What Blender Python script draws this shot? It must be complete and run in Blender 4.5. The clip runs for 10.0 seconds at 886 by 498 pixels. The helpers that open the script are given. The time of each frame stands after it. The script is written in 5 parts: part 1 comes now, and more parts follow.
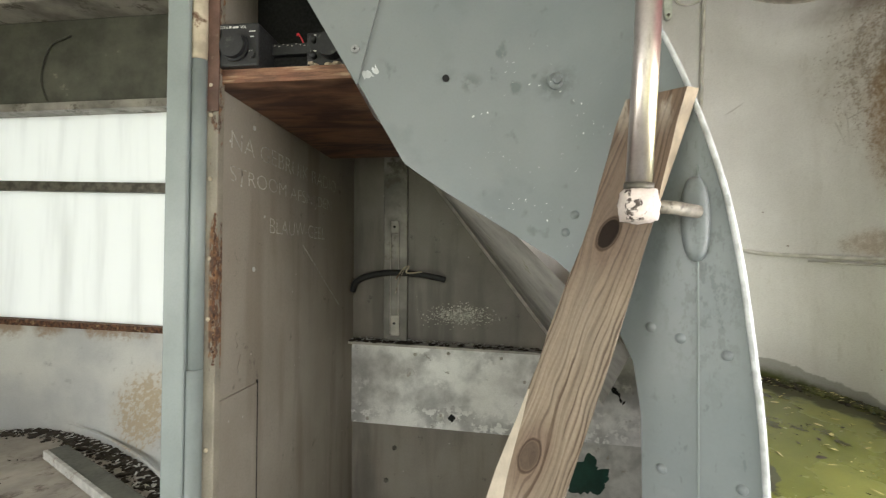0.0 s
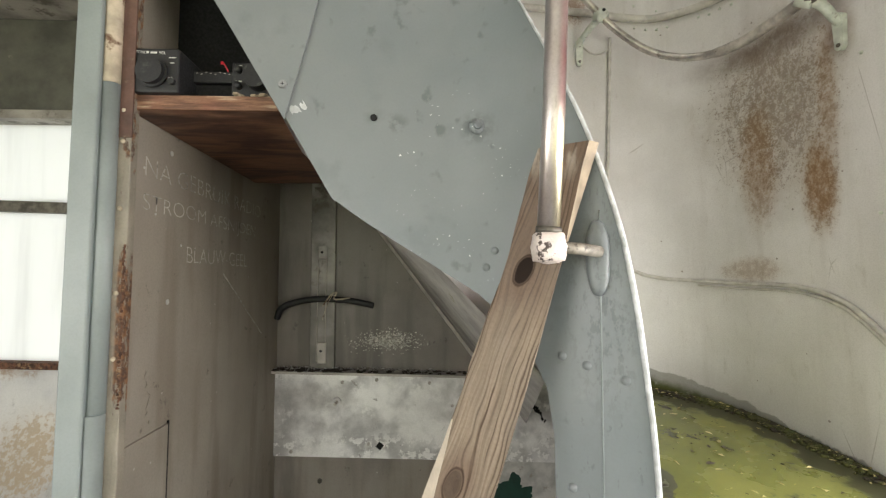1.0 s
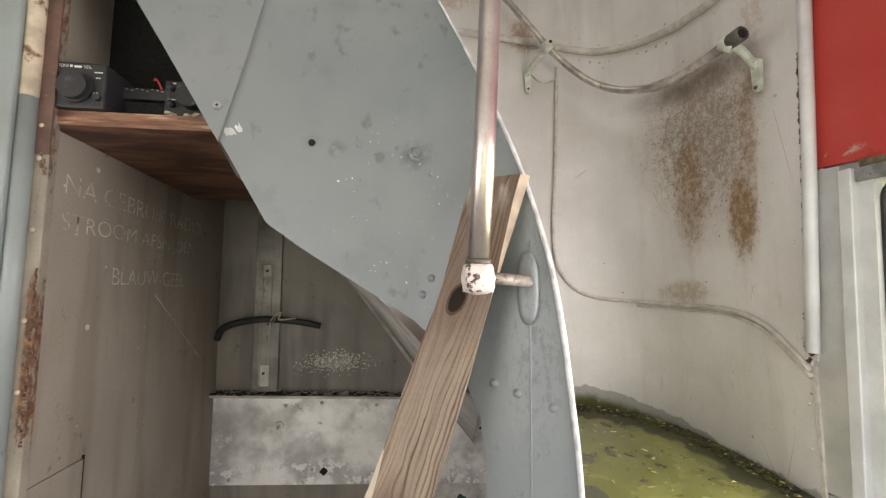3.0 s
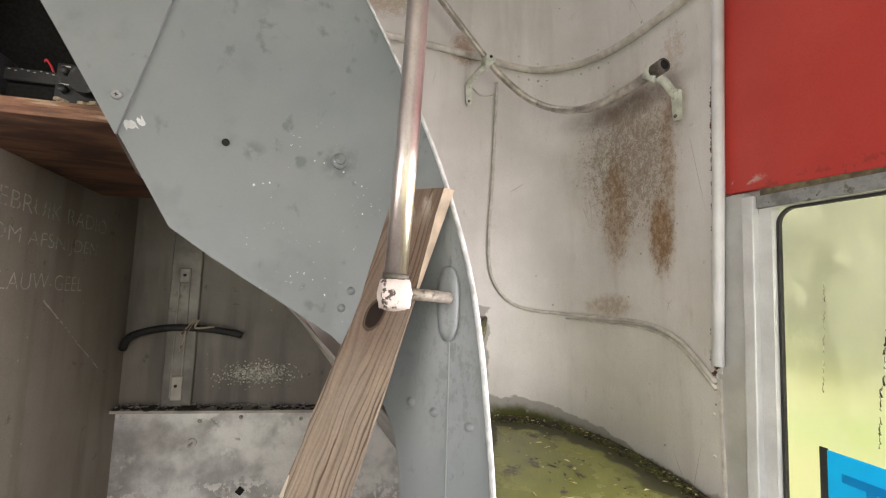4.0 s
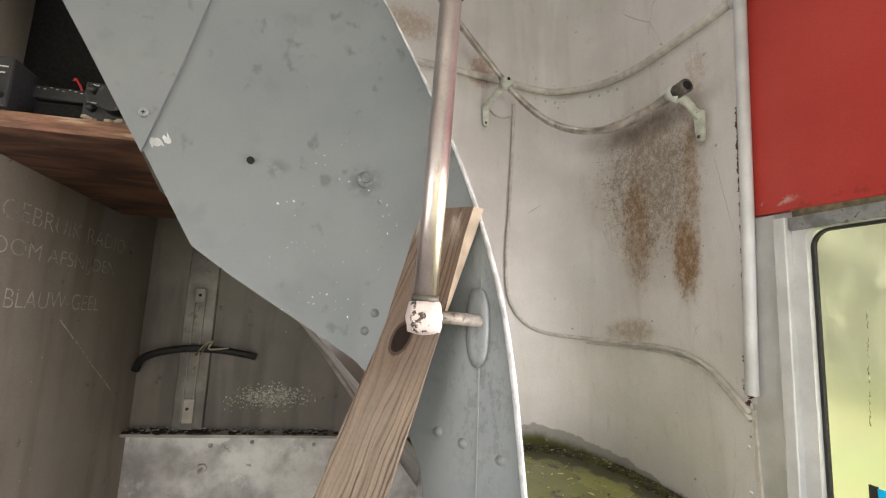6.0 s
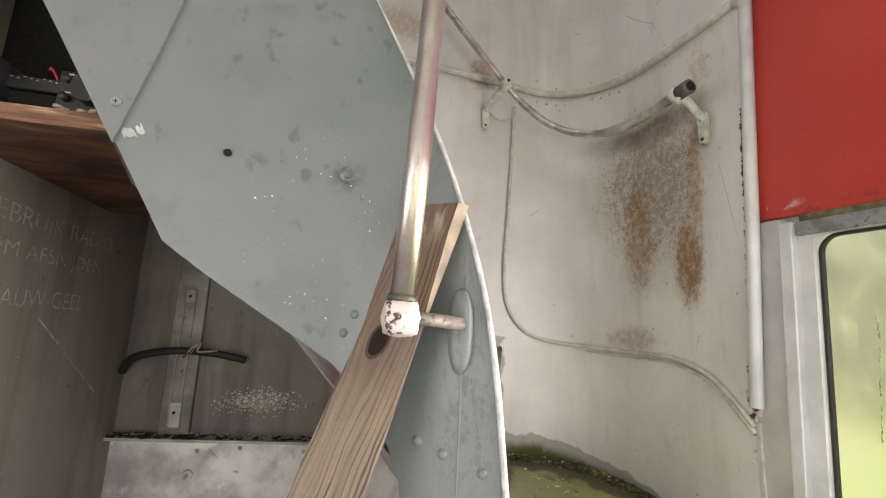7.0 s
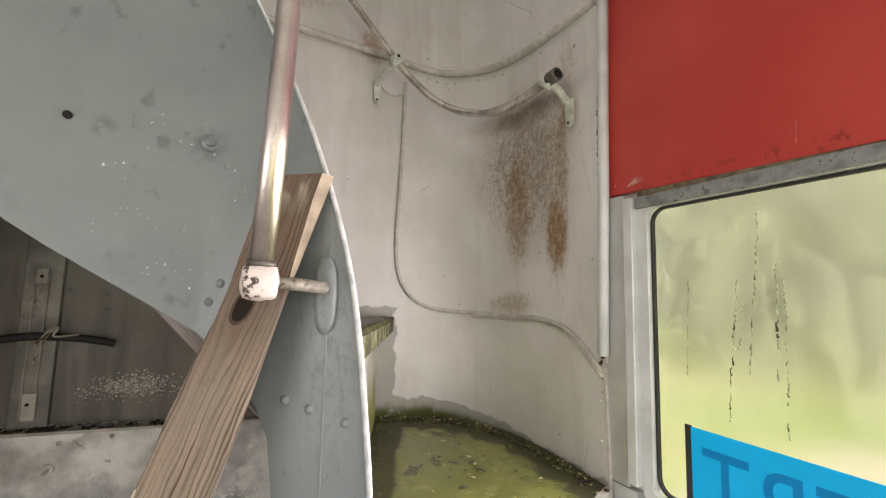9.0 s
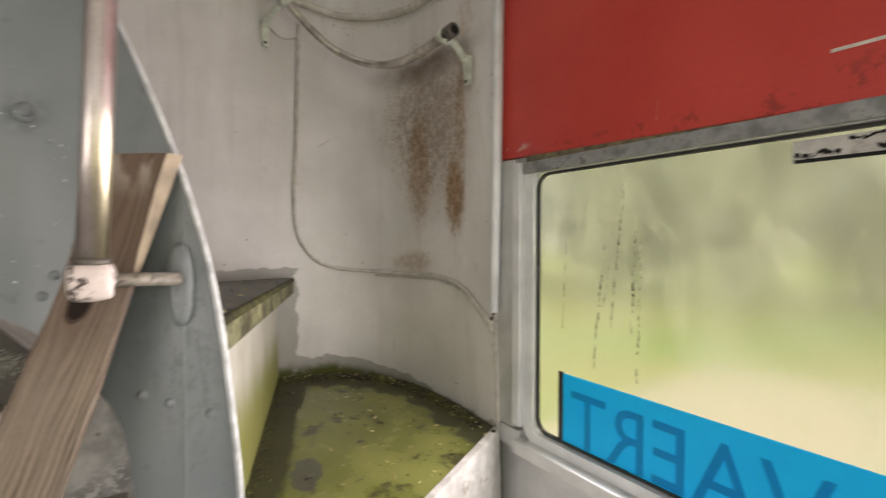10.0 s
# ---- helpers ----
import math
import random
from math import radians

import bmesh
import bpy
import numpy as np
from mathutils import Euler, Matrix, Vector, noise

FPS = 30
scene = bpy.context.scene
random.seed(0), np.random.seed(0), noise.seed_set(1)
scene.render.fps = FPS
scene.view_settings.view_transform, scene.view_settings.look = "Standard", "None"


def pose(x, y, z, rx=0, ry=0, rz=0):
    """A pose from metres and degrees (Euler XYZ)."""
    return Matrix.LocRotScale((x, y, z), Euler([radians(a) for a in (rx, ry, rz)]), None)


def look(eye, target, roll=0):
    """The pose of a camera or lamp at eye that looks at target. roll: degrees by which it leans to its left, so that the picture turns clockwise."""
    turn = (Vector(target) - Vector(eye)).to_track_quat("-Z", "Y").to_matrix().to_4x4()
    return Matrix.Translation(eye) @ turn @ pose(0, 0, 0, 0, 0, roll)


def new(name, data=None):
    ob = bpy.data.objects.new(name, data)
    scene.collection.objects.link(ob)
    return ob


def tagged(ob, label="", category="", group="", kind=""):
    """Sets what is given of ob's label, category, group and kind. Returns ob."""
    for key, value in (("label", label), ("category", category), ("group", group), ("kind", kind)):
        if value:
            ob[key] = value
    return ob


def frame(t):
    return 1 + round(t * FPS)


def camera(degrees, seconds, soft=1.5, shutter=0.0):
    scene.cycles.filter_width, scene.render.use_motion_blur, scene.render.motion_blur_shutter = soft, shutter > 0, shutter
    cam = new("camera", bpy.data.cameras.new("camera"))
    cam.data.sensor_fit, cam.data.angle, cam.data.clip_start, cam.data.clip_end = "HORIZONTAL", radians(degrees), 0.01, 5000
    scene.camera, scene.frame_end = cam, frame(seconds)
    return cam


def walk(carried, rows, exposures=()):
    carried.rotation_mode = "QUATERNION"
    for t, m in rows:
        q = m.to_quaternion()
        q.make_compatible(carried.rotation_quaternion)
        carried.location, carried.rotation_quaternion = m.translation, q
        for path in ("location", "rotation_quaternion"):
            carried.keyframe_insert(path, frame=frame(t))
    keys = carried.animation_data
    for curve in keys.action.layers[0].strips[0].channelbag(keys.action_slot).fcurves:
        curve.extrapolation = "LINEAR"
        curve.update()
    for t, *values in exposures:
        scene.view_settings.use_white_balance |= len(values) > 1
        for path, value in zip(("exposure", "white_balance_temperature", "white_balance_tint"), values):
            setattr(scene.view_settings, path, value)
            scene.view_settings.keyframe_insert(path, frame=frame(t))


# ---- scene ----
cam = camera(90.1, 10.0, soft=1.2, shutter=0.25)
PATH = [
    (0, (0.015, 0.002, 1.368), (-0.204, 1.989, 1.419), 0.1),
    (0.5, (0.009, -0.016, 1.377), (-0.003, 1.981, 1.473), 0.3),
    (1, (0.021, -0.017, 1.386), (0.114, 1.976, 1.521), -0.2),
    (1.5, (0.027, -0.017, 1.388), (0.194, 1.971, 1.541), -0.4),
    (2, (0.021, -0.017, 1.393), (0.202, 1.968, 1.563), -0.5),
    (2.2, (0.022, -0.015, 1.391), (0.208, 1.968, 1.574), -0.6),
    (3.3, (0.06, -0.026, 1.406), (0.41, 1.933, 1.609), 0.7),
    (3.5, (0.065, -0.021, 1.407), (0.483, 1.924, 1.615), 1.1),
    (4, (0.078, -0.016, 1.412), (0.59, 1.904, 1.64), 1.2),
    (4.5, (0.077, -0.015, 1.414), (0.609, 1.898, 1.655), 1.4),
    (5, (0.06, -0.014, 1.412), (0.554, 1.909, 1.657), 2.2),
    (5.5, (0.053, -0.007, 1.414), (0.528, 1.913, 1.712), 1.5),
    (7, (0.091, 0.027, 1.409), (0.532, 1.946, 1.763), 2.5),
    (7.2, (0.093, 0.023, 1.412), (0.542, 1.935, 1.789), 2.4),
    (7.5, (0.109, -0.008, 1.431), (0.64, 1.885, 1.797), 2.7),
    (7.8, (0.114, -0.040, 1.434), (0.744, 1.813, 1.844), 1.7),
    (8, (0.111, -0.045, 1.414), (0.784, 1.797, 1.809), 1.4),
    (8.2, (0.116, -0.036, 1.385), (0.836, 1.796, 1.738), 1.2),
    (8.5, (0.116, -0.032, 1.39), (0.912, 1.781, 1.673), 0.6),
    (9, (0.126, -0.019, 1.395), (0.96, 1.78, 1.656), 0.1),
    (9.5, (0.157, 0.0, 1.404), (0.998, 1.798, 1.649), -0.2),
    (9.8, (0.156, -0.024, 1.407), (1.169, 1.699, 1.45), -1.0),
    (9.9, (0.163, -0.048, 1.419), (1.207, 1.658, 1.447), -1.1),
    (10, (0.174, -0.051, 1.436), (1.315, 1.592, 1.44), -1.3),
]
EXPOSURE = 0.12
walk(cam, [(t, look(eye, target, roll)) for t, eye, target, roll in PATH], exposures=[(0.0, EXPOSURE, 6400, 5), (1.5, EXPOSURE + 0.08, 6480, 11), (4.0, EXPOSURE + 0.02, 6480, 16), (7.0, EXPOSURE, 6480, 15), (8.5, EXPOSURE - 0.16, 6560, 15), (9.5, EXPOSURE - 0.26, 6600, 15), (10.0, EXPOSURE - 0.52, 6680, 15)])

# ---- light: an overcast day outside a parked bus ----
world = bpy.data.worlds.new("overcast_sky")
scene.world = world
world.use_nodes = True
wn = world.node_tree.nodes
sky = wn.new("ShaderNodeTexSky")
sky.sky_type = "NISHITA"
sky.sun_disc = False
sky.sun_elevation, sky.sun_rotation = radians(50), radians(150)
sky.dust_density, sky.air_density = 4.0, 1.0
soft_sky = wn.new("ShaderNodeMix")
soft_sky.data_type = "RGBA"
soft_sky.inputs[0].default_value = 0.75
soft_sky.inputs[7].default_value = (9.0, 9.1, 9.0, 1)
world.node_tree.links.new(sky.outputs[0], soft_sky.inputs[6])
world.node_tree.links.new(soft_sky.outputs[2], wn["Background"].inputs[0])
wn["Background"].inputs[1].default_value = 0.33

sun_data = bpy.data.lights.new("sun", "SUN")
sun_data.energy, sun_data.angle, sun_data.color = 0.8, radians(25), (1.0, 0.97, 0.92)
sun = new("sun", sun_data)
sun.matrix_world = look((4, -6, 9), (0, 0, 1))


def window_light(name, x, y, z, w, h, face, power):
    """An area lamp in place of sky light from a window, the doorway or the deck above."""
    d = bpy.data.lights.new(name, "AREA")
    d.shape, d.size, d.size_y, d.energy, d.color = "RECTANGLE", w, h, power, (1.0, 0.93, 0.915)
    ob = new(name, d)
    ob.matrix_world = look((x, y, z), (x + face[0], y + face[1], z + face[2]))
    return ob


window_light("window_light_saloon_right", 0.83, -0.03, 1.31, 1.15, 0.5, (-1, 0, 0), 18.5)
# the left windows and the doorway are assumed, out of view
window_light("window_light_saloon_left", -1.62, -0.9, 1.35, 1.8, 0.7, (1, 0, 0), 24)
window_light("window_light_doorway", -0.30, -2.55, 1.05, 1.6, 1.9, (0, 1, 0.02), 15)
# added fill lamp for light from above; the ceiling over it is closed
window_light("fill_light_upper_deck", 0.15, 0.45, 2.93, 0.6, 0.6, (0, 0.15, -1), 2.4)


# ---- materials ----
class Mat:
    """A node material and short ways to add nodes to it."""

    def __init__(self, name, rough=0.5, metal=0.0, grain=0.16):
        self.grain = grain
        self.m = bpy.data.materials.new(name)
        self.m.use_nodes = True
        self.t = self.m.node_tree
        self.b = self.t.nodes["Principled BSDF"]
        self.b.inputs["Roughness"].default_value = rough
        self.b.inputs["Metallic"].default_value = metal
        self.geo = self.t.nodes.new("ShaderNodeNewGeometry")
        self.pos = self.geo.outputs["Position"]
        sep = self.t.nodes.new("ShaderNodeSeparateXYZ")
        self.link(self.pos, sep.inputs[0])
        self.x, self.y, self.z = sep.outputs

    def link(self, a, b):
        self.t.links.new(a, b)

    def put(self, socket, v):
        if isinstance(v, bpy.types.NodeSocket):
            self.link(v, socket)
        elif isinstance(v, tuple) and len(v) == 3 and socket.type == "RGBA":
            socket.default_value = (*v, 1)
        else:
            socket.default_value = v

    def noise(self, scale, detail=3.0, stretch=(1, 1, 1), rough=0.55, distort=0.0, at=None):
        n = self.t.nodes.new("ShaderNodeTexNoise")
        n.inputs["Scale"].default_value = scale
        n.inputs["Detail"].default_value = detail
        n.inputs["Roughness"].default_value = rough
        n.inputs["Distortion"].default_value = distort
        mp = self.t.nodes.new("ShaderNodeMapping")
        mp.inputs["Scale"].default_value = stretch
        self.link(at or self.pos, mp.inputs[0])
        self.link(mp.outputs[0], n.inputs["Vector"])
        return n.outputs["Fac"]

    def voronoi(self, scale, feature="F1", stretch=(1, 1, 1), out="Distance"):
        n = self.t.nodes.new("ShaderNodeTexVoronoi")
        n.feature = feature
        n.inputs["Scale"].default_value = scale
        mp = self.t.nodes.new("ShaderNodeMapping")
        mp.inputs["Scale"].default_value = stretch
        self.link(self.pos, mp.inputs[0])
        self.link(mp.outputs[0], n.inputs["Vector"])
        return n.outputs[out]

    def calc(self, op, a, b=0.0, c=0.0):
        n = self.t.nodes.new("ShaderNodeMath")
        n.operation = op
        for s, v in zip(n.inputs, (a, b, c)):
            self.put(s, v)
        return n.outputs[0]

    def step(self, v, lo, hi, out_lo=0.0, out_hi=1.0):
        n = self.t.nodes.new("ShaderNodeMapRange")
        n.interpolation_type = "SMOOTHSTEP"
        for s, q in zip(n.inputs, (v, lo, hi, out_lo, out_hi)):
            self.put(s, q)
        return n.outputs[0]

    def blob(self, a, a0, ra, b, b0, rb):
        """A soft patch round (a0, b0) in two coordinates: 1 in its middle, 0 outside."""
        da = self.calc("DIVIDE", self.calc("SUBTRACT", a, a0), ra)
        db = self.calc("DIVIDE", self.calc("SUBTRACT", b, b0), rb)
        d = self.calc("SQRT", self.calc("ADD", self.calc("MULTIPLY", da, da), self.calc("MULTIPLY", db, db)))
        return self.step(d, 0.2, 1.0, 1.0, 0.0)

    def mix(self, f, a, b, blend="MIX"):
        n = self.t.nodes.new("ShaderNodeMix")
        n.data_type = "RGBA"
        n.blend_type = blend
        self.put(n.inputs[0], f)
        self.put(n.inputs[6], a)
        self.put(n.inputs[7], b)
        return n.outputs[2]

    def color(self, c):
        if self.grain and isinstance(c, bpy.types.NodeSocket):
            c = self.mix(self.step(self.noise(330, 4, rough=0.7), 0.38, 0.7, 0, self.grain), c, (0.30, 0.28, 0.25), "MULTIPLY")
        self.put(self.b.inputs["Base Color"], c)

    def rough(self, v):
        self.put(self.b.inputs["Roughness"], v)

    def bump(self, h, dist=0.002, strength=0.5):
        n = self.t.nodes.new("ShaderNodeBump")
        n.inputs["Distance"].default_value = dist
        n.inputs["Strength"].default_value = strength
        self.link(h, n.inputs["Height"])
        self.link(n.outputs[0], self.b.inputs["Normal"])


def plain(name, c, rough=0.5, metal=0.0, vary=0.25, scale=25.0, bump=0.0008, dirt=None, dirt_scale=9.0, dirt_at=0.62):
    """Paint or metal with cloudy wear, a fine grain and, if asked, patches of dirt."""
    k = Mat(name, rough, metal, 0.09)
    big, fine = k.noise(scale, 4), k.noise(scale * 9, 3)
    dark = tuple(v * (1 - vary) for v in c)
    light = tuple(min(1, v * (1 + vary * 0.6)) for v in c)
    col = k.mix(k.step(big, 0.3, 0.7), dark, light)
    if dirt:
        spot = k.step(k.noise(dirt_scale, 6, rough=0.7), dirt_at, dirt_at + 0.1)
        col = k.mix(spot, col, dirt)
    k.color(col)
    k.rough(k.step(fine, 0.2, 0.8, rough * 0.85, min(1, rough * 1.2)))
    k.bump(k.calc("ADD", big, k.calc("MULTIPLY", fine, 0.3)), bump, 0.6)
    return k.m


def wall_paint():
    """Old cream-grey gloss paint: speckled rust, dirt mixed with the rail's painted shadow, drips and a damp foot."""
    k = Mat("old_wall_paint", 0.42)
    cloud = k.noise(5, 4)
    drips = k.noise(16, 4, (1, 1, 0.12))
    col = k.mix(k.step(cloud, 0.3, 0.72), (0.645, 0.632, 0.605), (0.765, 0.752, 0.73))
    col = k.mix(k.step(drips, 0.5, 0.75, 0, 0.30), col, (0.42, 0.39, 0.34))
    tall = k.step(k.noise(11, 3, (1, 1, 0.06)), 0.48, 0.72, 0, 0.14)
    col = k.mix(tall, col, (0.45, 0.42, 0.37))
    ragged = k.noise(28, 6, rough=0.7)
    speck = k.noise(210, 4, rough=0.8)
    coarse = k.noise(75, 5, (1, 1, 0.75), rough=0.75)
    grit = k.calc("ADD", k.calc("MULTIPLY", speck, 0.5), k.calc("MULTIPLY", coarse, 0.5))

    def eaten(amount, a=0.47, b=0.60):
        """Rust that thickens where there is much of it and breaks up into specks where there is little."""
        return k.calc("MULTIPLY", k.step(k.calc("ADD", grit, k.calc("MULTIPLY", k.calc("SUBTRACT", amount, 0.5), 0.16)), a, b), k.step(amount, 0.0, 0.35))

    # brown film and specks under the rail
    halo = k.blob(k.y, 0.93, 0.24, k.z, 1.78, 0.32)
    film = k.calc("MULTIPLY", halo, k.step(ragged, 0.3, 0.65, 0.35, 1.0))
    col = k.mix(k.calc("MULTIPLY", film, 0.62), col, (0.34, 0.265, 0.18))
    col = k.mix(k.calc("MULTIPLY", eaten(halo, 0.52, 0.60), 0.62), col, (0.20, 0.14, 0.09))
    # the two orange runs, the thin one above the right run and the spot at the cord
    for y0, z0, ry, rz, strength in ((0.834, 1.575, 0.058, 0.145, 1.0), (0.808, 1.76, 0.034, 0.20, 0.55), (0.975, 1.65, 0.064, 0.22, 0.6), (1.0, 1.405, 0.10, 0.045, 0.42)):
        run = k.blob(k.y, y0, ry, k.z, z0, rz)
        soft = k.calc("MULTIPLY", k.step(run, 0.0, 1.0), k.step(coarse, 0.3, 0.65, 0.5, 1.0))
        col = k.mix(k.calc("MULTIPLY", soft, 1.0 * strength), col, (0.30, 0.185, 0.075))
        col = k.mix(k.calc("MULTIPLY", eaten(run, 0.46, 0.60), 0.6 * strength), col, k.mix(k.step(coarse, 0.35, 0.62), (0.31, 0.15, 0.05), (0.17, 0.085, 0.035)))
    # brown dirt along the rail, with the rail's shadow painted into the same band
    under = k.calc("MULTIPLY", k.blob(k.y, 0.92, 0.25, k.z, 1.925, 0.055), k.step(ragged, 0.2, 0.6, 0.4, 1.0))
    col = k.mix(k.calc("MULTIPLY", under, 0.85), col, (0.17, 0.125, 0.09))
    high = k.calc("MULTIPLY", k.blob(k.x, 0.2, 0.24, k.z, 2.29, 0.10), eaten(k.blob(k.x, 0.2, 0.24, k.z, 2.29, 0.10)))
    col = k.mix(k.calc("MULTIPLY", high, 0.6), col, (0.42, 0.29, 0.17))
    scar = k.calc("MULTIPLY", k.blob(k.y, 0.80, 0.12, k.z, 2.32, 0.05), k.step(ragged, 0.4, 0.6))
    col = k.mix(k.calc("MULTIPLY", scar, 0.8), col, (0.24, 0.13, 0.07))
    hub = k.blob(k.x, 0.455, 0.065, k.z, 2.175, 0.085)
    col = k.mix(k.calc("MULTIPLY", hub, 0.3), col, (0.40, 0.26, 0.14))
    col = k.mix(k.calc("MULTIPLY", eaten(hub), 0.6), col, (0.28, 0.15, 0.07))
    grime = k.calc("MULTIPLY", k.blob(k.y, 0.775, 0.045, k.z, 1.865, 0.07), k.step(ragged, 0.25, 0.6, 0.4, 1.0))
    col = k.mix(k.calc("MULTIPLY", grime, 0.75), col, (0.20, 0.125, 0.075))
    corner = k.blob(k.y, 0.78, 0.06, k.z, 2.0, 0.10)
    col = k.mix(k.calc("MULTIPLY", eaten(corner, 0.5, 0.62), 0.4), col, (0.38, 0.24, 0.11))
    # hair cracks, smears and lone specks
    hair = k.calc("MULTIPLY", k.step(k.voronoi(9, "DISTANCE_TO_EDGE", (1, 1, 0.45)), 0.0, 0.010, 1, 0), k.step(k.noise(5, 2), 0.60, 0.66))
    col = k.mix(k.calc("MULTIPLY", hair, 0.5), col, (0.22, 0.18, 0.14))
    smear = k.step(k.noise(40, 5, (1, 1, 0.35), rough=0.75), 0.58, 0.72, 0, 0.25)
    col = k.mix(smear, col, (0.36, 0.32, 0.26))
    rare = k.step(k.voronoi(15), 0.03, 0.045, 1, 0)
    col = k.mix(k.calc("MULTIPLY", rare, 0.7), col, (0.17, 0.13, 0.10))
    # the damp foot, which rises towards the step
    away = k.calc("MAXIMUM", k.calc("DIVIDE", k.calc("SUBTRACT", k.y, 0.75), 0.44), 0.0)
    line = k.calc("ADD", k.calc("MULTIPLY", k.calc("MULTIPLY", away, away), 0.10), k.calc("MULTIPLY", k.noise(20, 4), 0.045))
    wet = k.step(k.calc("SUBTRACT", k.z, k.calc("ADD", line, 1.022)), -0.002, 0.003, 1, 0)
    side = k.calc("MULTIPLY", k.step(k.calc("ADD", k.x, k.calc("MULTIPLY", k.noise(26, 3), 0.05)), 0.562, 0.568, 1, 0), k.step(k.calc("ADD", k.z, k.calc("MULTIPLY", k.noise(17, 3), 0.05)), 1.418, 1.424, 1, 0))
    side = k.calc("MULTIPLY", side, k.step(k.x, 0.30, 0.36))
    wet = k.calc("MAXIMUM", wet, side)
    col = k.mix(k.calc("MULTIPLY", wet, 0.66), col, (0.20, 0.195, 0.16))
    low = k.calc("SUBTRACT", k.z, k.calc("ADD", line, 0.990))
    green = k.calc("MULTIPLY", k.step(low, -0.010, 0.022, 1, 0), k.step(ragged, 0.26, 0.48))
    col = k.mix(green, col, (0.07, 0.078, 0.018))
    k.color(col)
    k.rough(k.step(ragged, 0.3, 0.7, 0.34, 0.55))
    k.bump(k.calc("ADD", k.calc("ADD", k.noise(9, 3), k.calc("MULTIPLY", k.noise(2.6, 2), 1.6)), k.calc("MULTIPLY", ragged, 0.25)), 0.004, 0.4)
    return k.m


def panel_paint():
    """Blue-grey paint on sheet steel with blisters, scuffs and chips."""
    k = Mat("blue_grey_paint", 0.40, 0.0, 0.05)
    cloud, fine = k.noise(6, 4), k.noise(70, 3)
    col = k.mix(k.step(cloud, 0.3, 0.72), (0.156, 0.180, 0.188), (0.193, 0.213, 0.219))
    col = k.mix(k.step(k.noise(2.2, 3), 0.42, 0.66, 0, 0.35), col, (0.21, 0.225, 0.222))
    # dark smudges, thickest high up beside the rim
    smudge = k.step(k.calc("ADD", k.noise(46, 3, (1, 1, 0.75), rough=0.5), k.calc("MULTIPLY", k.blob(k.x, 0.06, 0.13, k.z, 1.73, 0.16), 0.05)), 0.63, 0.76)
    col = k.mix(k.calc("MULTIPLY", smudge, 0.6), col, (0.080, 0.094, 0.097))
    grime = k.calc("MULTIPLY", k.blob(k.x, 0.090, 0.030, k.z, 1.574, 0.028), k.step(k.noise(110, 3), 0.35, 0.6))
    col = k.mix(k.calc("MULTIPLY", grime, 0.5), col, (0.06, 0.068, 0.07))
    scrub = k.calc("MULTIPLY", k.blob(k.x, -0.012, 0.022, k.z, 1.582, 0.016), k.step(k.noise(90, 3), 0.42, 0.6))
    col = k.mix(k.calc("MULTIPLY", scrub, 0.6), col, (0.09, 0.10, 0.10))
    dull = k.step(k.noise(15, 4), 0.57, 0.72)
    col = k.mix(k.calc("MULTIPLY", dull, 0.3), col, (0.105, 0.125, 0.13))
    # runs and scrapes on the bent skirt
    runs = k.step(k.noise(85, 4, (1, 1, 0.38), rough=0.7), 0.61, 0.68)
    col = k.mix(k.calc("MULTIPLY", runs, k.step(k.x, 0.15, 0.21, 0.0, 0.5)), col, (0.085, 0.10, 0.108))
    near_plate = k.blob(k.x, 0.215, 0.05, k.z, 1.36, 0.17)
    wear = k.calc("MULTIPLY", near_plate, k.step(k.noise(120, 4, (1, 1, 0.5), rough=0.75), 0.50, 0.60))
    col = k.mix(k.calc("MULTIPLY", wear, 0.42), col, (0.07, 0.08, 0.08))
    zone = k.blob(k.x, 0.07, 0.11, k.z, 1.50, 0.15)
    flaked = k.step(k.noise(210, 3, rough=0.6), 0.685, 0.70)
    chips = k.calc("MULTIPLY", flaked, k.calc("MULTIPLY", k.step(zone, 0.05, 0.3), k.step(k.noise(34, 2), 0.50, 0.54)))
    col = k.mix(chips, col, (0.80, 0.81, 0.80))
    k.color(col)
    k.rough(k.step(fine, 0.2, 0.8, 0.34, 0.46))
    blisters = k.step(k.voronoi(26), 0.0, 0.22, 1, 0)
    dents = k.calc("ADD", k.calc("MULTIPLY", k.noise(3.5, 2), 2.0), k.calc("MULTIPLY", k.calc("MULTIPLY", blisters, k.step(k.noise(9, 2), 0.5, 0.62)), 0.35))
    dents = k.calc("ADD", dents, k.calc("MULTIPLY", k.calc("MULTIPLY", k.noise(70, 2, (1, 1, 0.5)), near_plate), 0.5))
    k.bump(k.calc("ADD", k.calc("ADD", dents, k.calc("MULTIPLY", chips, 0.15)), k.calc("MULTIPLY", fine, 0.04)), 0.006, 0.38)
    return k.m


def dusty_panel(name, a, b, stain, rough=0.6):
    """Dirty paint in the locker: streaks of dust that run down."""
    k = Mat(name, rough)
    col = k.mix(k.step(k.noise(7, 4), 0.3, 0.7), a, b)
    col = k.mix(k.step(k.noise(14, 4, (1, 1, 0.12)), 0.46, 0.66, 0, 0.7), col, stain)
    col = k.mix(k.step(k.noise(3.2, 4, (1, 1, 0.5)), 0.45, 0.65, 0, 0.35), col, (0.36, 0.31, 0.25))
    col = k.mix(k.step(k.voronoi(22), 0.03, 0.05, 0.9, 0), col, (0.45, 0.43, 0.38))
    col = k.mix(k.calc("MULTIPLY", k.step(k.noise(20, 6, rough=0.75), 0.62, 0.68), 0.5), col, tuple(v * 0.4 for v in stain))
    k.color(col)
    k.bump(k.noise(60, 4), 0.001, 0.5)
    return k.m


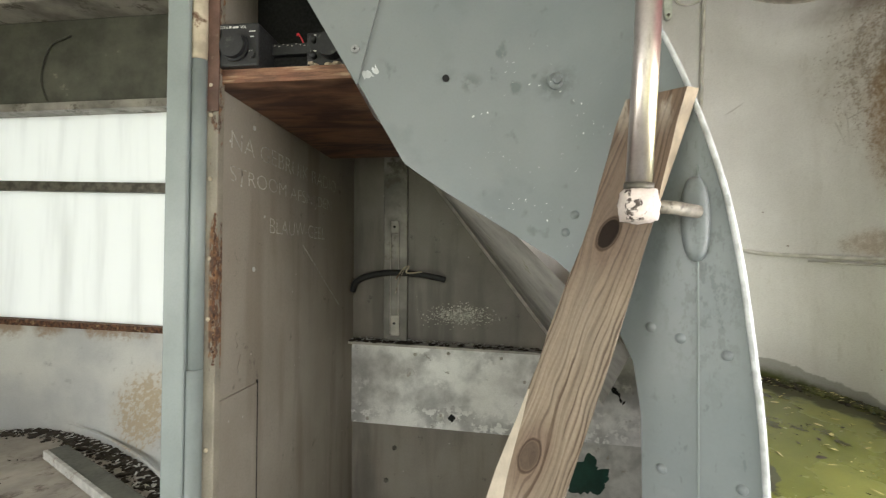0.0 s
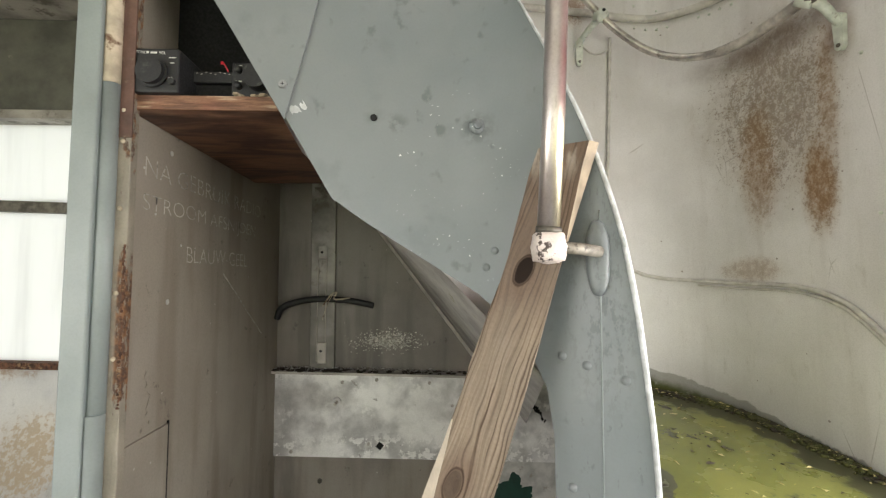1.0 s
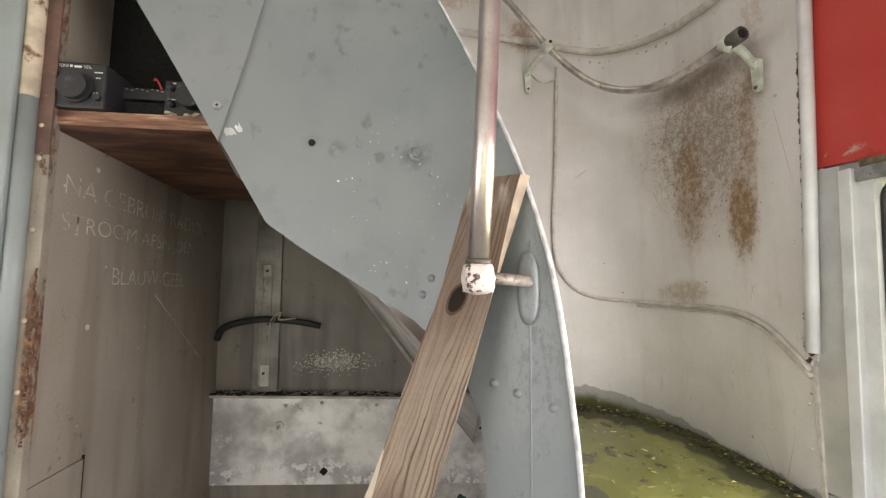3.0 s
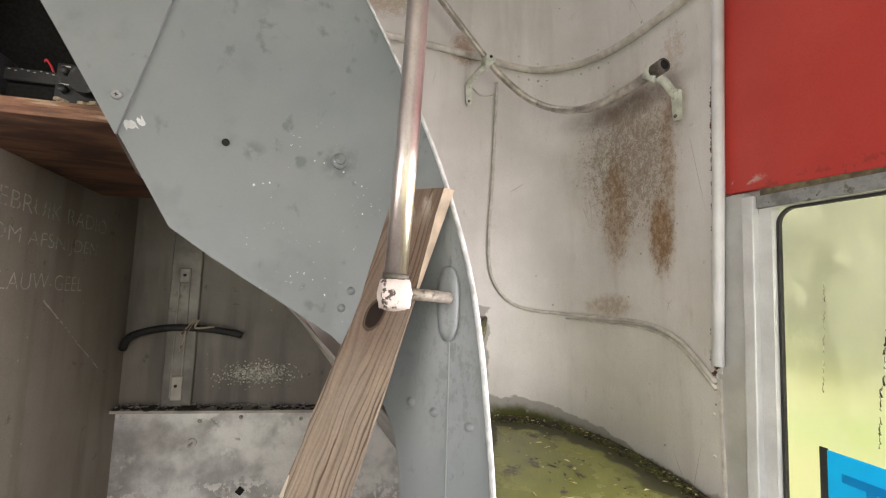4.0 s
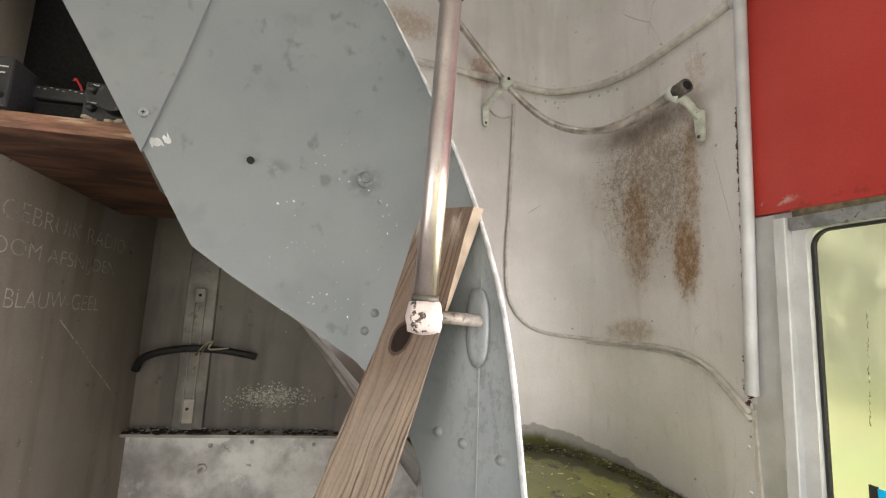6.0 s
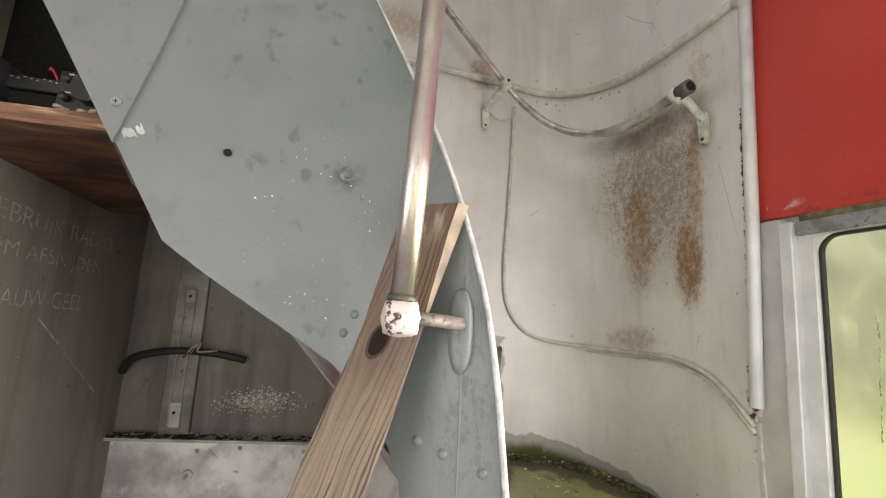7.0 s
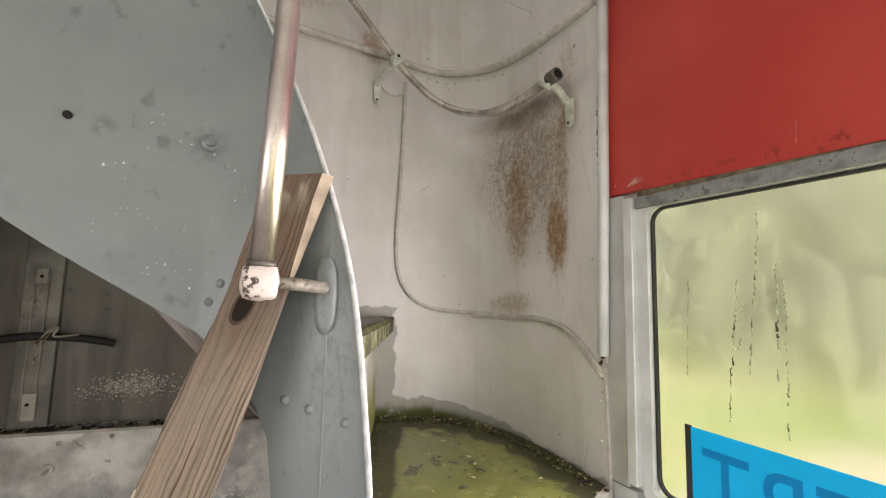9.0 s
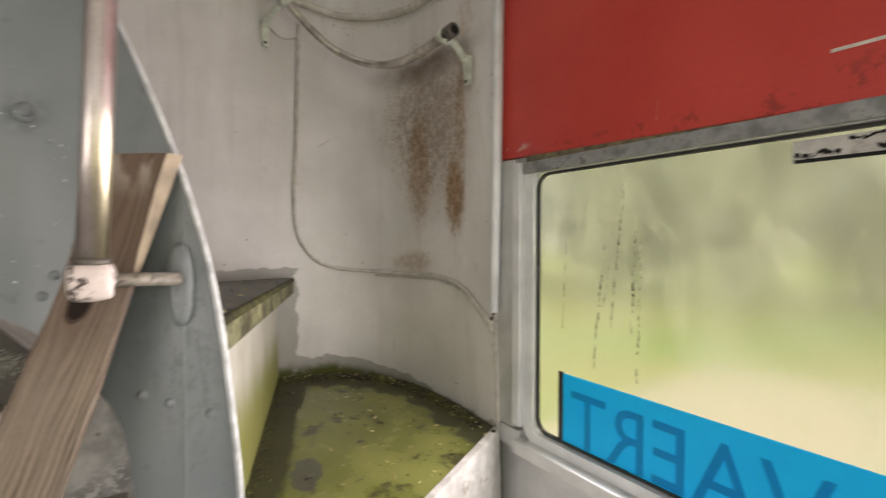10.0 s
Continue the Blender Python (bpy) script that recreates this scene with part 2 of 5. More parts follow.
def worn_zinc():
    """Bare aluminium sheet: cloudy bloom, rubbed bright spots, dents and dark pitting."""
    k = Mat("worn_aluminium", 0.45, 0.15)
    col = k.mix(k.step(k.noise(8, 4, rough=0.6), 0.36, 0.62), (0.44, 0.43, 0.425), (0.88, 0.87, 0.85))
    col = k.mix(k.step(k.noise(15, 4, rough=0.65), 0.56, 0.66, 0, 0.8), col, (0.90, 0.89, 0.87))
    col = k.mix(k.step(k.noise(5, 3, (1, 1, 2)), 0.5, 0.7, 0, 0.4), col, (0.36, 0.335, 0.32))
    col = k.mix(k.step(k.noise(34, 6, rough=0.75), 0.62, 0.68, 0, 0.55), col, (0.16, 0.13, 0.10))
    low = k.calc("MULTIPLY", k.step(k.z, 0.95, 1.0, 1, 0), k.step(k.noise(45, 5, rough=0.7), 0.52, 0.56))
    col = k.mix(low, col, (0.88, 0.87, 0.85))
    k.color(col)
    k.rough(k.step(k.noise(22, 4), 0.3, 0.7, 0.28, 0.6))
    k.bump(k.calc("ADD", k.calc("MULTIPLY", k.noise(4, 2), 1.5), k.noise(17, 4)), 0.005, 0.5)
    return k.m


def wood_grain(name, pale, deep, ruddy, weather, shear, middle, knots):
    """Sawn pine: thin growth lines along z (sheared by the lean) that crowd the sides and part round the knots."""
    k = Mat(name, 0.8)
    k.b.inputs["Specular IOR Level"].default_value = 0.2
    across = k.calc("SUBTRACT", k.calc("ADD", k.x, k.calc("MULTIPLY", k.z, -shear)), middle)
    bend = k.calc("MULTIPLY", k.calc("SUBTRACT", k.noise(7, 2, (1, 1, 0.35)), 0.5), 0.022)
    bend = k.calc("ADD", bend, k.calc("MULTIPLY", k.noise(16, 2, (1, 1, 0.4)), 0.012))
    bend = k.calc("ADD", bend, k.calc("MULTIPLY", k.noise(40, 2, (1, 1, 0.12)), 0.006))
    dark_heart, dark_ring, halo = 0.0, 0.0, 0.0
    for a0, z0, r, heart in knots:
        da = k.calc("DIVIDE", k.calc("SUBTRACT", across, a0), r)
        dz = k.calc("DIVIDE", k.calc("SUBTRACT", k.z, z0), r * 1.8)
        d = k.calc("SQRT", k.calc("ADD", k.calc("MULTIPLY", da, da), k.calc("MULTIPLY", dz, dz)))
        pull = k.calc("MULTIPLY", k.calc("DIVIDE", da, k.calc("ADD", k.calc("MULTIPLY", d, d), 0.7)), -r * 0.95)
        bend = k.calc("ADD", bend, pull)
        d = k.calc("ADD", d, k.calc("MULTIPLY", k.calc("SUBTRACT", k.noise(55, 3), 0.5), 0.28))
        dark_heart = k.calc("MAXIMUM", dark_heart, k.step(d, 0.78, 0.98, heart, 0))
        ring = k.calc("MULTIPLY", k.step(d, 0.84, 0.95), k.step(d, 0.98, 1.12, 1, 0))
        dark_ring = k.calc("MAXIMUM", dark_ring, k.calc("MULTIPLY", ring, 0.8))
        halo = k.calc("MAXIMUM", halo, k.step(d, 1.1, 3.0, 0.6, 0))
    place = k.calc("ADD", across, bend)
    grain = k.t.nodes.new("ShaderNodeCombineXYZ")
    k.link(place, grain.inputs[0])
    k.link(k.z, grain.inputs[2])
    grain = grain.outputs[0]
    # lines of uneven strength, few in the clear middle
    pace = k.calc("ADD", k.calc("MULTIPLY", place, 1150.0), k.calc("MULTIPLY", k.noise(75, 2, (1, 1, 0.015), at=grain), 14.0))
    rings = k.step(k.calc("SINE", pace), 0.1, 1.0)
    strength = k.calc("MULTIPLY", k.step(k.noise(95, 2, (1, 1, 0.03), at=grain), 0.34, 0.56, 0.1, 1.0), k.step(k.noise(30, 3, (1, 1, 0.5)), 0.3, 0.55, 0.45, 1.0))
    sides = k.step(k.calc("ABSOLUTE", k.calc("ADD", place, 0.003)), 0.004, 0.013, 0.30, 1.0)
    lines = k.calc("MULTIPLY", k.calc("MULTIPLY", rings, strength), sides)
    fibre = k.noise(420, 3, (1, 1, 0.02), at=grain)
    broad = k.noise(60, 3, (1, 1, 0.04), at=grain)
    col = k.mix(k.step(broad, 0.36, 0.66), pale, tuple(v * 0.80 for v in pale))
    up = k.calc("MULTIPLY", k.step(k.calc("ADD", k.z, k.calc("MULTIPLY", k.noise(14, 3), 0.12)), 1.33, 1.50), 0.85)
    col = k.mix(up, col, ruddy)
    col = k.mix(halo, col, ruddy)
    col = k.mix(k.calc("MULTIPLY", lines, 0.85), col, deep)
    col = k.mix(k.step(fibre, 0.40, 0.72, 0, 0.38), col, tuple(v * 0.7 for v in deep))
    col = k.mix(k.step(k.noise(8, 4, (1, 1, 0.4)), 0.42, 0.7, 0, 0.45), col, weather)
    top = k.calc("MULTIPLY", k.step(k.z, 1.485, 1.53), k.step(k.noise(70, 4, (1, 1, 0.2)), 0.46, 0.6, 0, 0.75))
    col = k.mix(top, col, (0.46, 0.41, 0.35))
    col = k.mix(dark_heart, col, (0.018, 0.011, 0.008))
    col = k.mix(dark_ring, col, (0.045, 0.027, 0.018))
    k.color(col)
    k.bump(k.calc("ADD", k.calc("MULTIPLY", lines, -0.6), fibre), 0.0014, 0.6)
    return k.m


def shelf_wood():
    """Damp plywood: blotched red-brown with soft streaks and pale worn spots."""
    k = Mat("damp_plywood", 0.55)
    waves = k.noise(9, 5, (0.45, 1.6, 1), rough=0.6, distort=1.6)
    col = k.mix(k.step(waves, 0.38, 0.60), (0.19, 0.088, 0.050), (0.055, 0.022, 0.014))
    col = k.mix(k.step(k.noise(22, 4, (0.4, 1, 1)), 0.5, 0.68, 0, 0.55), col, (0.30, 0.17, 0.105))
    col = k.mix(k.step(k.noise(90, 4, (0.12, 1, 1)), 0.45, 0.7, 0, 0.4), col, (0.10, 0.046, 0.028))
    k.color(col)
    k.bump(k.noise(120, 3, (0.15, 1, 1)), 0.0015, 0.5)
    return k.m


def moss_floor():
    """A tread under a film of green algae and standing water."""
    k = Mat("algae_on_tread", 0.3)
    n, fine = k.noise(7, 5), k.noise(55, 4)
    col = k.mix(k.step(n, 0.35, 0.65), (0.130, 0.143, 0.032), (0.205, 0.213, 0.056))
    col = k.mix(k.step(k.noise(12, 6, rough=0.7), 0.56, 0.63, 0, 0.85), col, (0.04, 0.036, 0.014))
    col = k.mix(k.step(fine, 0.62, 0.72, 0, 0.3), col, (0.21, 0.20, 0.07))
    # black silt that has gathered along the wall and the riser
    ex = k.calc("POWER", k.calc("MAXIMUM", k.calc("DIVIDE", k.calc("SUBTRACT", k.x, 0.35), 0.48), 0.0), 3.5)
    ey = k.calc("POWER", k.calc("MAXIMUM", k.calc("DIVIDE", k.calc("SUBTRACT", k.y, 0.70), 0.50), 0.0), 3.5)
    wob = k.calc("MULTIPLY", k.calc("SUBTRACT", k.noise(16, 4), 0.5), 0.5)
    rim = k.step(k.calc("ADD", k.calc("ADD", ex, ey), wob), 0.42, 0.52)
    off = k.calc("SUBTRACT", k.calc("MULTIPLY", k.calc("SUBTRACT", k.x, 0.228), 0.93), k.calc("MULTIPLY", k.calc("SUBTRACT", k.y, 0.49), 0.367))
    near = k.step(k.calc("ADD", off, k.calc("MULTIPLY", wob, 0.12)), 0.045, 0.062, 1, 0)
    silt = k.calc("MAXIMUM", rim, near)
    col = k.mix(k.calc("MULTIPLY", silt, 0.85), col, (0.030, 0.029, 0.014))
    # a torn strip of the covering, dark underneath
    torn = k.calc("MULTIPLY", k.blob(k.calc("ADD", k.x, k.calc("MULTIPLY", k.y, -0.55)), 0.015, 0.05, k.calc("ADD", k.y, k.calc("MULTIPLY", k.x, 0.8)), 1.05, 0.11), 1.6)
    torn = k.step(k.calc("ADD", torn, k.calc("MULTIPLY", k.calc("SUBTRACT", k.noise(45, 5, (1, 0.5, 1)), 0.5), 2.0)), 0.75, 0.82)
    col = k.mix(k.calc("MULTIPLY", torn, 0.8), col, (0.055, 0.055, 0.045))
    k.color(col)
    k.rough(k.calc("MAXIMUM", k.step(n, 0.35, 0.6, 0.10, 0.42), k.calc("MULTIPLY", silt, 0.6)))
    k.bump(k.calc("ADD", n, k.calc("MULTIPLY", fine, 0.2)), 0.005, 0.4)
    return k.m


def riser_paint():
    k = Mat("algae_stained_riser", 0.5)
    col = k.mix(k.step(k.noise(9, 4), 0.3, 0.7), (0.50, 0.49, 0.42), (0.60, 0.58, 0.52))
    low = k.calc("ADD", k.step(k.z, 1.10, 1.33, 1.0, 0.0), k.calc("MULTIPLY", k.noise(14, 4, (1, 1, 0.3)), 0.5))
    col = k.mix(k.step(low, 0.45, 1.2, 0.05, 0.92), col, (0.22, 0.225, 0.04))
    col = k.mix(k.step(k.noise(40, 4, (1, 1, 0.2)), 0.5, 0.7, 0, 0.4), col, (0.16, 0.15, 0.06))
    k.color(col)
    k.bump(k.noise(40, 3), 0.002, 0.4)
    return k.m


def fogged_glass():
    """A pane with condensation and a thin green film: blurred view, cloudy in places."""
    k = Mat("fogged_glass", 0.30)
    k.b.inputs["Transmission Weight"].default_value = 1.0
    k.b.inputs["IOR"].default_value = 1.12
    k.color((0.97, 0.98, 0.84))
    fog = k.t.nodes.new("ShaderNodeBsdfTranslucent")
    fog.inputs[0].default_value = (0.88, 0.90, 0.68, 1)
    both = k.t.nodes.new("ShaderNodeMixShader")
    cloud = k.calc("ADD", k.step(k.noise(7, 4), 0.3, 0.7, 0.12, 0.30), k.step(k.noise(38, 4, (1, 1, 0.6), rough=0.7), 0.5, 0.7, 0, 0.14))
    cloud = k.calc("SUBTRACT", cloud, k.step(k.noise(30, 3, (1, 1, 0.12)), 0.54, 0.66, 0, 0.04))
    k.put(both.inputs[0], cloud)
    k.link(k.b.outputs[0], both.inputs[1])
    k.link(fog.outputs[0], both.inputs[2])
    k.link(both.outputs[0], k.t.nodes["Material Output"].inputs[0])
    return k.m


def milk_glass():
    """A white, rain-streaked pane that lets only light through."""
    k = Mat("milky_pane", 0.4)
    c = k.mix(k.step(k.noise(20, 4, (1, 1, 0.08)), 0.45, 0.75, 0, 0.5), (0.82, 0.815, 0.805), (0.58, 0.575, 0.565))
    fog = k.t.nodes.new("ShaderNodeBsdfTranslucent")
    k.link(c, fog.inputs[0])
    both = k.t.nodes.new("ShaderNodeMixShader")
    both.inputs[0].default_value = 0.85
    k.color((0.8, 0.8, 0.78))
    k.link(k.b.outputs[0], both.inputs[1])
    k.link(fog.outputs[0], both.inputs[2])
    k.link(both.outputs[0], k.t.nodes["Material Output"].inputs[0])
    return k.m


def red_paint():
    k = Mat("red_panel_paint", 0.38)
    col = k.mix(k.step(k.noise(4, 4), 0.3, 0.7), (0.46, 0.045, 0.036), (0.54, 0.066, 0.052))
    chip = k.calc("MULTIPLY", k.step(k.noise(30, 5, rough=0.7), 0.50, 0.56), k.blob(k.y, 0.628, 0.055, k.z, 1.647, 0.011))
    col = k.mix(chip, col, (0.58, 0.44, 0.40))
    worn = k.calc("MULTIPLY", k.step(k.noise(40, 5, rough=0.7), 0.55, 0.62), k.step(k.z, 1.615, 1.66, 0.8, 0))
    col = k.mix(worn, col, (0.24, 0.03, 0.025))
    k.color(col)
    k.bump(k.noise(5, 2), 0.004, 0.25)
    return k.m


def chrome_worn():
    """Thin, rubbed plating: pinkish above, brassy towards the joint, with stains along the tube."""
    k = Mat("worn_chrome", 0.36, 1.0)
    col = k.mix(k.step(k.noise(14, 4), 0.35, 0.7), (0.56, 0.50, 0.49), (0.70, 0.655, 0.64))
    brass = k.calc("MULTIPLY", k.step(k.z, 1.50, 1.58, 1, 0), k.step(k.x, 0.143, 0.15))
    col = k.mix(k.calc("MULTIPLY", brass, 0.65), col, (0.62, 0.55, 0.30))
    col = k.mix(k.step(k.noise(120, 5, (1, 1, 0.25), rough=0.7), 0.56, 0.68, 0, 0.4), col, (0.30, 0.24, 0.20))
    k.color(col)
    k.rough(k.step(k.noise(50, 4, (1, 1, 0.3)), 0.3, 0.75, 0.30, 0.46))
    return k.m


def chipped_white():
    k = Mat("chipped_white_enamel", 0.5)
    col = k.mix(k.step(k.noise(70, 5, rough=0.65), 0.53, 0.57), k.mix(k.noise(160, 3), (0.56, 0.47, 0.43), (0.76, 0.69, 0.65)), (0.06, 0.042, 0.036))
    k.color(col)
    k.bump(k.noise(90, 4), 0.003, 0.8)
    return k.m


WALL = wall_paint()
BLUE = panel_paint()
POST = plain("post_blue_paint", (0.218, 0.250, 0.246), 0.45, vary=0.16, scale=7, dirt=(0.30, 0.29, 0.24), dirt_scale=16, dirt_at=0.66)
CREAM = plain("peeling_cream_paint", (0.50, 0.43, 0.32), 0.6, vary=0.3, scale=30, dirt=(0.12, 0.06, 0.03), dirt_scale=24, dirt_at=0.56, bump=0.002)
RUST = plain("flaking_rust", (0.115, 0.052, 0.028), 0.85, vary=0.75, scale=110, bump=0.004, dirt=(0.30, 0.20, 0.11), dirt_scale=70, dirt_at=0.56)
RED_LEAD = plain("red_brown_primer", (0.105, 0.055, 0.040), 0.6, vary=0.35, scale=30, dirt=(0.20, 0.16, 0.11), dirt_scale=40, dirt_at=0.62)


def flange_paint():
    """Dirty cream paint on the flange, eaten by rust half way up."""
    k = Mat("flange_paint", 0.6)
    fine = k.noise(160, 5, (1, 1, 0.4), rough=0.75)
    col = k.mix(k.step(k.noise(25, 4), 0.3, 0.7), (0.30, 0.27, 0.215), (0.225, 0.205, 0.165))
    worn = k.calc("MAXIMUM", k.step(k.calc("ABSOLUTE", k.calc("SUBTRACT", k.z, 1.325)), 0.05, 0.13, 1, 0), k.step(k.z, 1.50, 1.58, 0, 0.7))
    rust = k.step(k.calc("ADD", fine, k.calc("MULTIPLY", k.calc("SUBTRACT", worn, 0.6), 0.25)), 0.48, 0.58)
    rust = k.calc("MULTIPLY", rust, k.step(k.x, -0.357, -0.353, 0.25, 1.0))
    col = k.mix(rust, col, k.mix(k.step(k.noise(90, 4), 0.4, 0.62), (0.085, 0.045, 0.028), (0.23, 0.115, 0.05)))
    k.color(col)
    k.bump(k.calc("ADD", fine, k.calc("MULTIPLY", rust, -0.6)), 0.003, 0.7)
    return k.m


FLANGE = flange_paint()
LOCKER = dusty_panel("locker_side_paint", (0.275, 0.245, 0.202), (0.33, 0.30, 0.252), (0.19, 0.162, 0.128))
LOCKER_BACK = dusty_panel("locker_back_paint", (0.195, 0.174, 0.153), (0.265, 0.243, 0.215), (0.105, 0.092, 0.08))
SOFFIT = plain("soffit_grey_paint", (0.33, 0.32, 0.295), 0.6, vary=0.35, scale=12, dirt=(0.15, 0.16, 0.06), dirt_scale=12, dirt_at=0.58)
ZINC = worn_zinc()
STRIP_DIRTY = plain("grimy_aluminium", (0.34, 0.32, 0.29), 0.55, 0.2, vary=0.5, scale=9, dirt=(0.13, 0.115, 0.095), dirt_scale=11, dirt_at=0.52)
STRIP = plain("dull_aluminium", (0.46, 0.43, 0.39), 0.5, 0.25, vary=0.35, scale=18, dirt=(0.12, 0.10, 0.08), dirt_scale=25)
ALU = plain("anodised_aluminium", (0.60, 0.61, 0.60), 0.42, 0.45, vary=0.12, scale=12, bump=0.0004)
ALU_LIGHT = plain("pale_window_frame_paint", (0.66, 0.68, 0.68), 0.4, 0.1, vary=0.12, scale=15)
TRIM = plain("white_plastic_trim", (0.66, 0.68, 0.68), 0.38, vary=0.12, scale=14, bump=0.0005)
BEAD = plain("painted_bead", (0.55, 0.53, 0.48), 0.42, vary=0.22, scale=40, dirt=(0.28, 0.20, 0.13), dirt_scale=22, dirt_at=0.66)
RIM = plain("bare_panel_edge", (0.55, 0.575, 0.58), 0.5, 0.1, vary=0.3, scale=60, dirt=(0.3, 0.33, 0.34), dirt_scale=40)
GREENISH = plain("pale_green_enamel", (0.60, 0.64, 0.555), 0.40, vary=0.22, scale=45, dirt=(0.22, 0.20, 0.15), dirt_scale=60, dirt_at=0.6)
STEEL_TUBE = plain("tarnished_tube", (0.58, 0.55, 0.50), 0.36, 0.75, vary=0.4, scale=30, dirt=(0.16, 0.13, 0.11), dirt_scale=20, dirt_at=0.58)
CHROME = chrome_worn()
CHIPPED = chipped_white()
DARK_STEEL = plain("dark_stained_steel", (0.13, 0.12, 0.10), 0.5, 0.5, vary=0.5, scale=60)
ELBOW = plain("brown_black_cast_iron", (0.028, 0.020, 0.017), 0.32, 0.3, vary=0.5, scale=60)
BLACK = plain("black_plastic", (0.014, 0.0145, 0.016), 0.55, vary=0.3, scale=40, dirt=(0.045, 0.045, 0.042), dirt_scale=50, dirt_at=0.58)
RUBBER = plain("black_rubber", (0.02, 0.02, 0.02), 0.6, vary=0.3)
# near-black for holes, smears and the shade painted behind the shelf
HOLE = plain("dark_opening_and_shade", (0.006, 0.006, 0.006), 0.9, vary=0.2)
RED_WIRE = plain("red_wire", (0.62, 0.02, 0.04), 0.4, vary=0.1)
PRINT_AND_DAYLIGHT = plain("white_print_and_daylight", (0.55, 0.55, 0.52), 0.6, vary=0.1)
CHALK = plain("chalk", (0.56, 0.54, 0.47), 0.95, vary=0.4, scale=120)


def chalk_marks():
    """Chalk rubbed thin: the grain of the wall shows through it."""
    k = Mat("rubbed_chalk", 0.95)
    k.color((0.62, 0.60, 0.54))
    clear = k.t.nodes.new("ShaderNodeBsdfTransparent")
    both = k.t.nodes.new("ShaderNodeMixShader")
    k.put(both.inputs[0], k.calc("MULTIPLY", k.step(k.noise(150, 4, rough=0.7), 0.26, 0.50), k.step(k.noise(14, 2), 0.32, 0.62, 0.55, 1.0)))
    k.link(clear.outputs[0], both.inputs[1])
    k.link(k.b.outputs[0], both.inputs[2])
    k.link(both.outputs[0], k.t.nodes["Material Output"].inputs[0])
    return k.m


CHALK_MARKS = chalk_marks()
RED = red_paint()
PLANK_WOOD = wood_grain("weathered_pine", (0.315, 0.255, 0.192), (0.070, 0.044, 0.030), (0.150, 0.100, 0.072), (0.26, 0.228, 0.195), 0.35, -0.352, ((-0.0045, 1.395, 0.0095, 1.0), (-0.004, 1.168, 0.0100, 0.55)))
WANE = plain("pale_planed_edge", (0.55, 0.48, 0.385), 0.75, vary=0.18, scale=30)
CUT_WOOD = plain("cut_pine_edge", (0.33, 0.27, 0.19), 0.7, vary=0.3, scale=40)
RAIL_GREY = plain("weathered_grey_rail", (0.27, 0.28, 0.28), 0.55, 0.2, vary=0.4, scale=40, dirt=(0.10, 0.10, 0.09), dirt_scale=40, dirt_at=0.56)
RUBBED_RED = plain("rubbed_red_paint", (0.56, 0.16, 0.13), 0.5, vary=0.2)
BATTEN = plain("weathered_batten", (0.16, 0.135, 0.08), 0.75, vary=0.5, scale=60, dirt=(0.06, 0.05, 0.03), dirt_scale=40, dirt_at=0.62)
SHELF_WOOD = shelf_wood()


def splintered_edge():
    """The torn front of the plywood: layers and splinters that run along it."""
    k = Mat("splintered_ply_edge", 0.7)
    fibre = k.noise(150, 4, (0.10, 1, 1), rough=0.65)
    col = k.mix(k.step(fibre, 0.35, 0.65), (0.24, 0.125, 0.072), (0.10, 0.046, 0.028))
    col = k.mix(k.step(k.noise(60, 4, (0.2, 1, 1.5)), 0.56, 0.66, 0, 0.8), col, (0.42, 0.31, 0.21))
    col = k.mix(k.step(k.noise(18, 3), 0.5, 0.7, 0, 0.5), col, (0.20, 0.075, 0.045))
    k.color(col)
    k.bump(fibre, 0.003, 0.8)
    return k.m


SHELF_EDGE = splintered_edge()
ALGAE = moss_floor()
RISER = riser_paint()
WET = plain("wet_dirty_tread", (0.030, 0.026, 0.016), 0.42, vary=0.5, scale=30, bump=0.004, dirt=(0.11, 0.11, 0.03), dirt_scale=14, dirt_at=0.56)
MOSS = plain("moss", (0.075, 0.08, 0.018), 0.9, vary=0.6, scale=60, bump=0.004, dirt=(0.03, 0.024, 0.014), dirt_scale=30, dirt_at=0.48)
NOSING = plain("mossy_tread_front", (0.20, 0.20, 0.10), 0.7, vary=0.4, scale=30, bump=0.003, dirt=(0.045, 0.042, 0.016), dirt_scale=26, dirt_at=0.46)
LEAF = plain("dry_leaf", (0.50, 0.43, 0.20), 0.7, vary=0.4, scale=40)
DIRT = plain("black_dirt", (0.05, 0.04, 0.03), 0.9, vary=0.5, scale=50, bump=0.004)
FOG_GLASS = fogged_glass()
MILK_GLASS = milk_glass()


def vinyl(name, c):
    """Thin coloured film that the daylight shines through."""
    k = Mat(name, 0.45)
    col = k.mix(k.noise(9, 3), tuple(v * 0.92 for v in c), c)
    k.color(col)
    film = k.t.nodes.new("ShaderNodeBsdfTranslucent")
    k.link(col, film.inputs[0])
    both = k.t.nodes.new("ShaderNodeMixShader")
    both.inputs[0].default_value = 0.72
    k.link(k.b.outputs[0], both.inputs[1])
    k.link(film.outputs[0], both.inputs[2])
    k.link(both.outputs[0], k.t.nodes["Material Output"].inputs[0])
    return k.m


STICKER = vinyl("cyan_vinyl", (0.0, 0.66, 1.0))
STICKER_INK = vinyl("blue_vinyl_letters", (0.0, 0.42, 0.68))


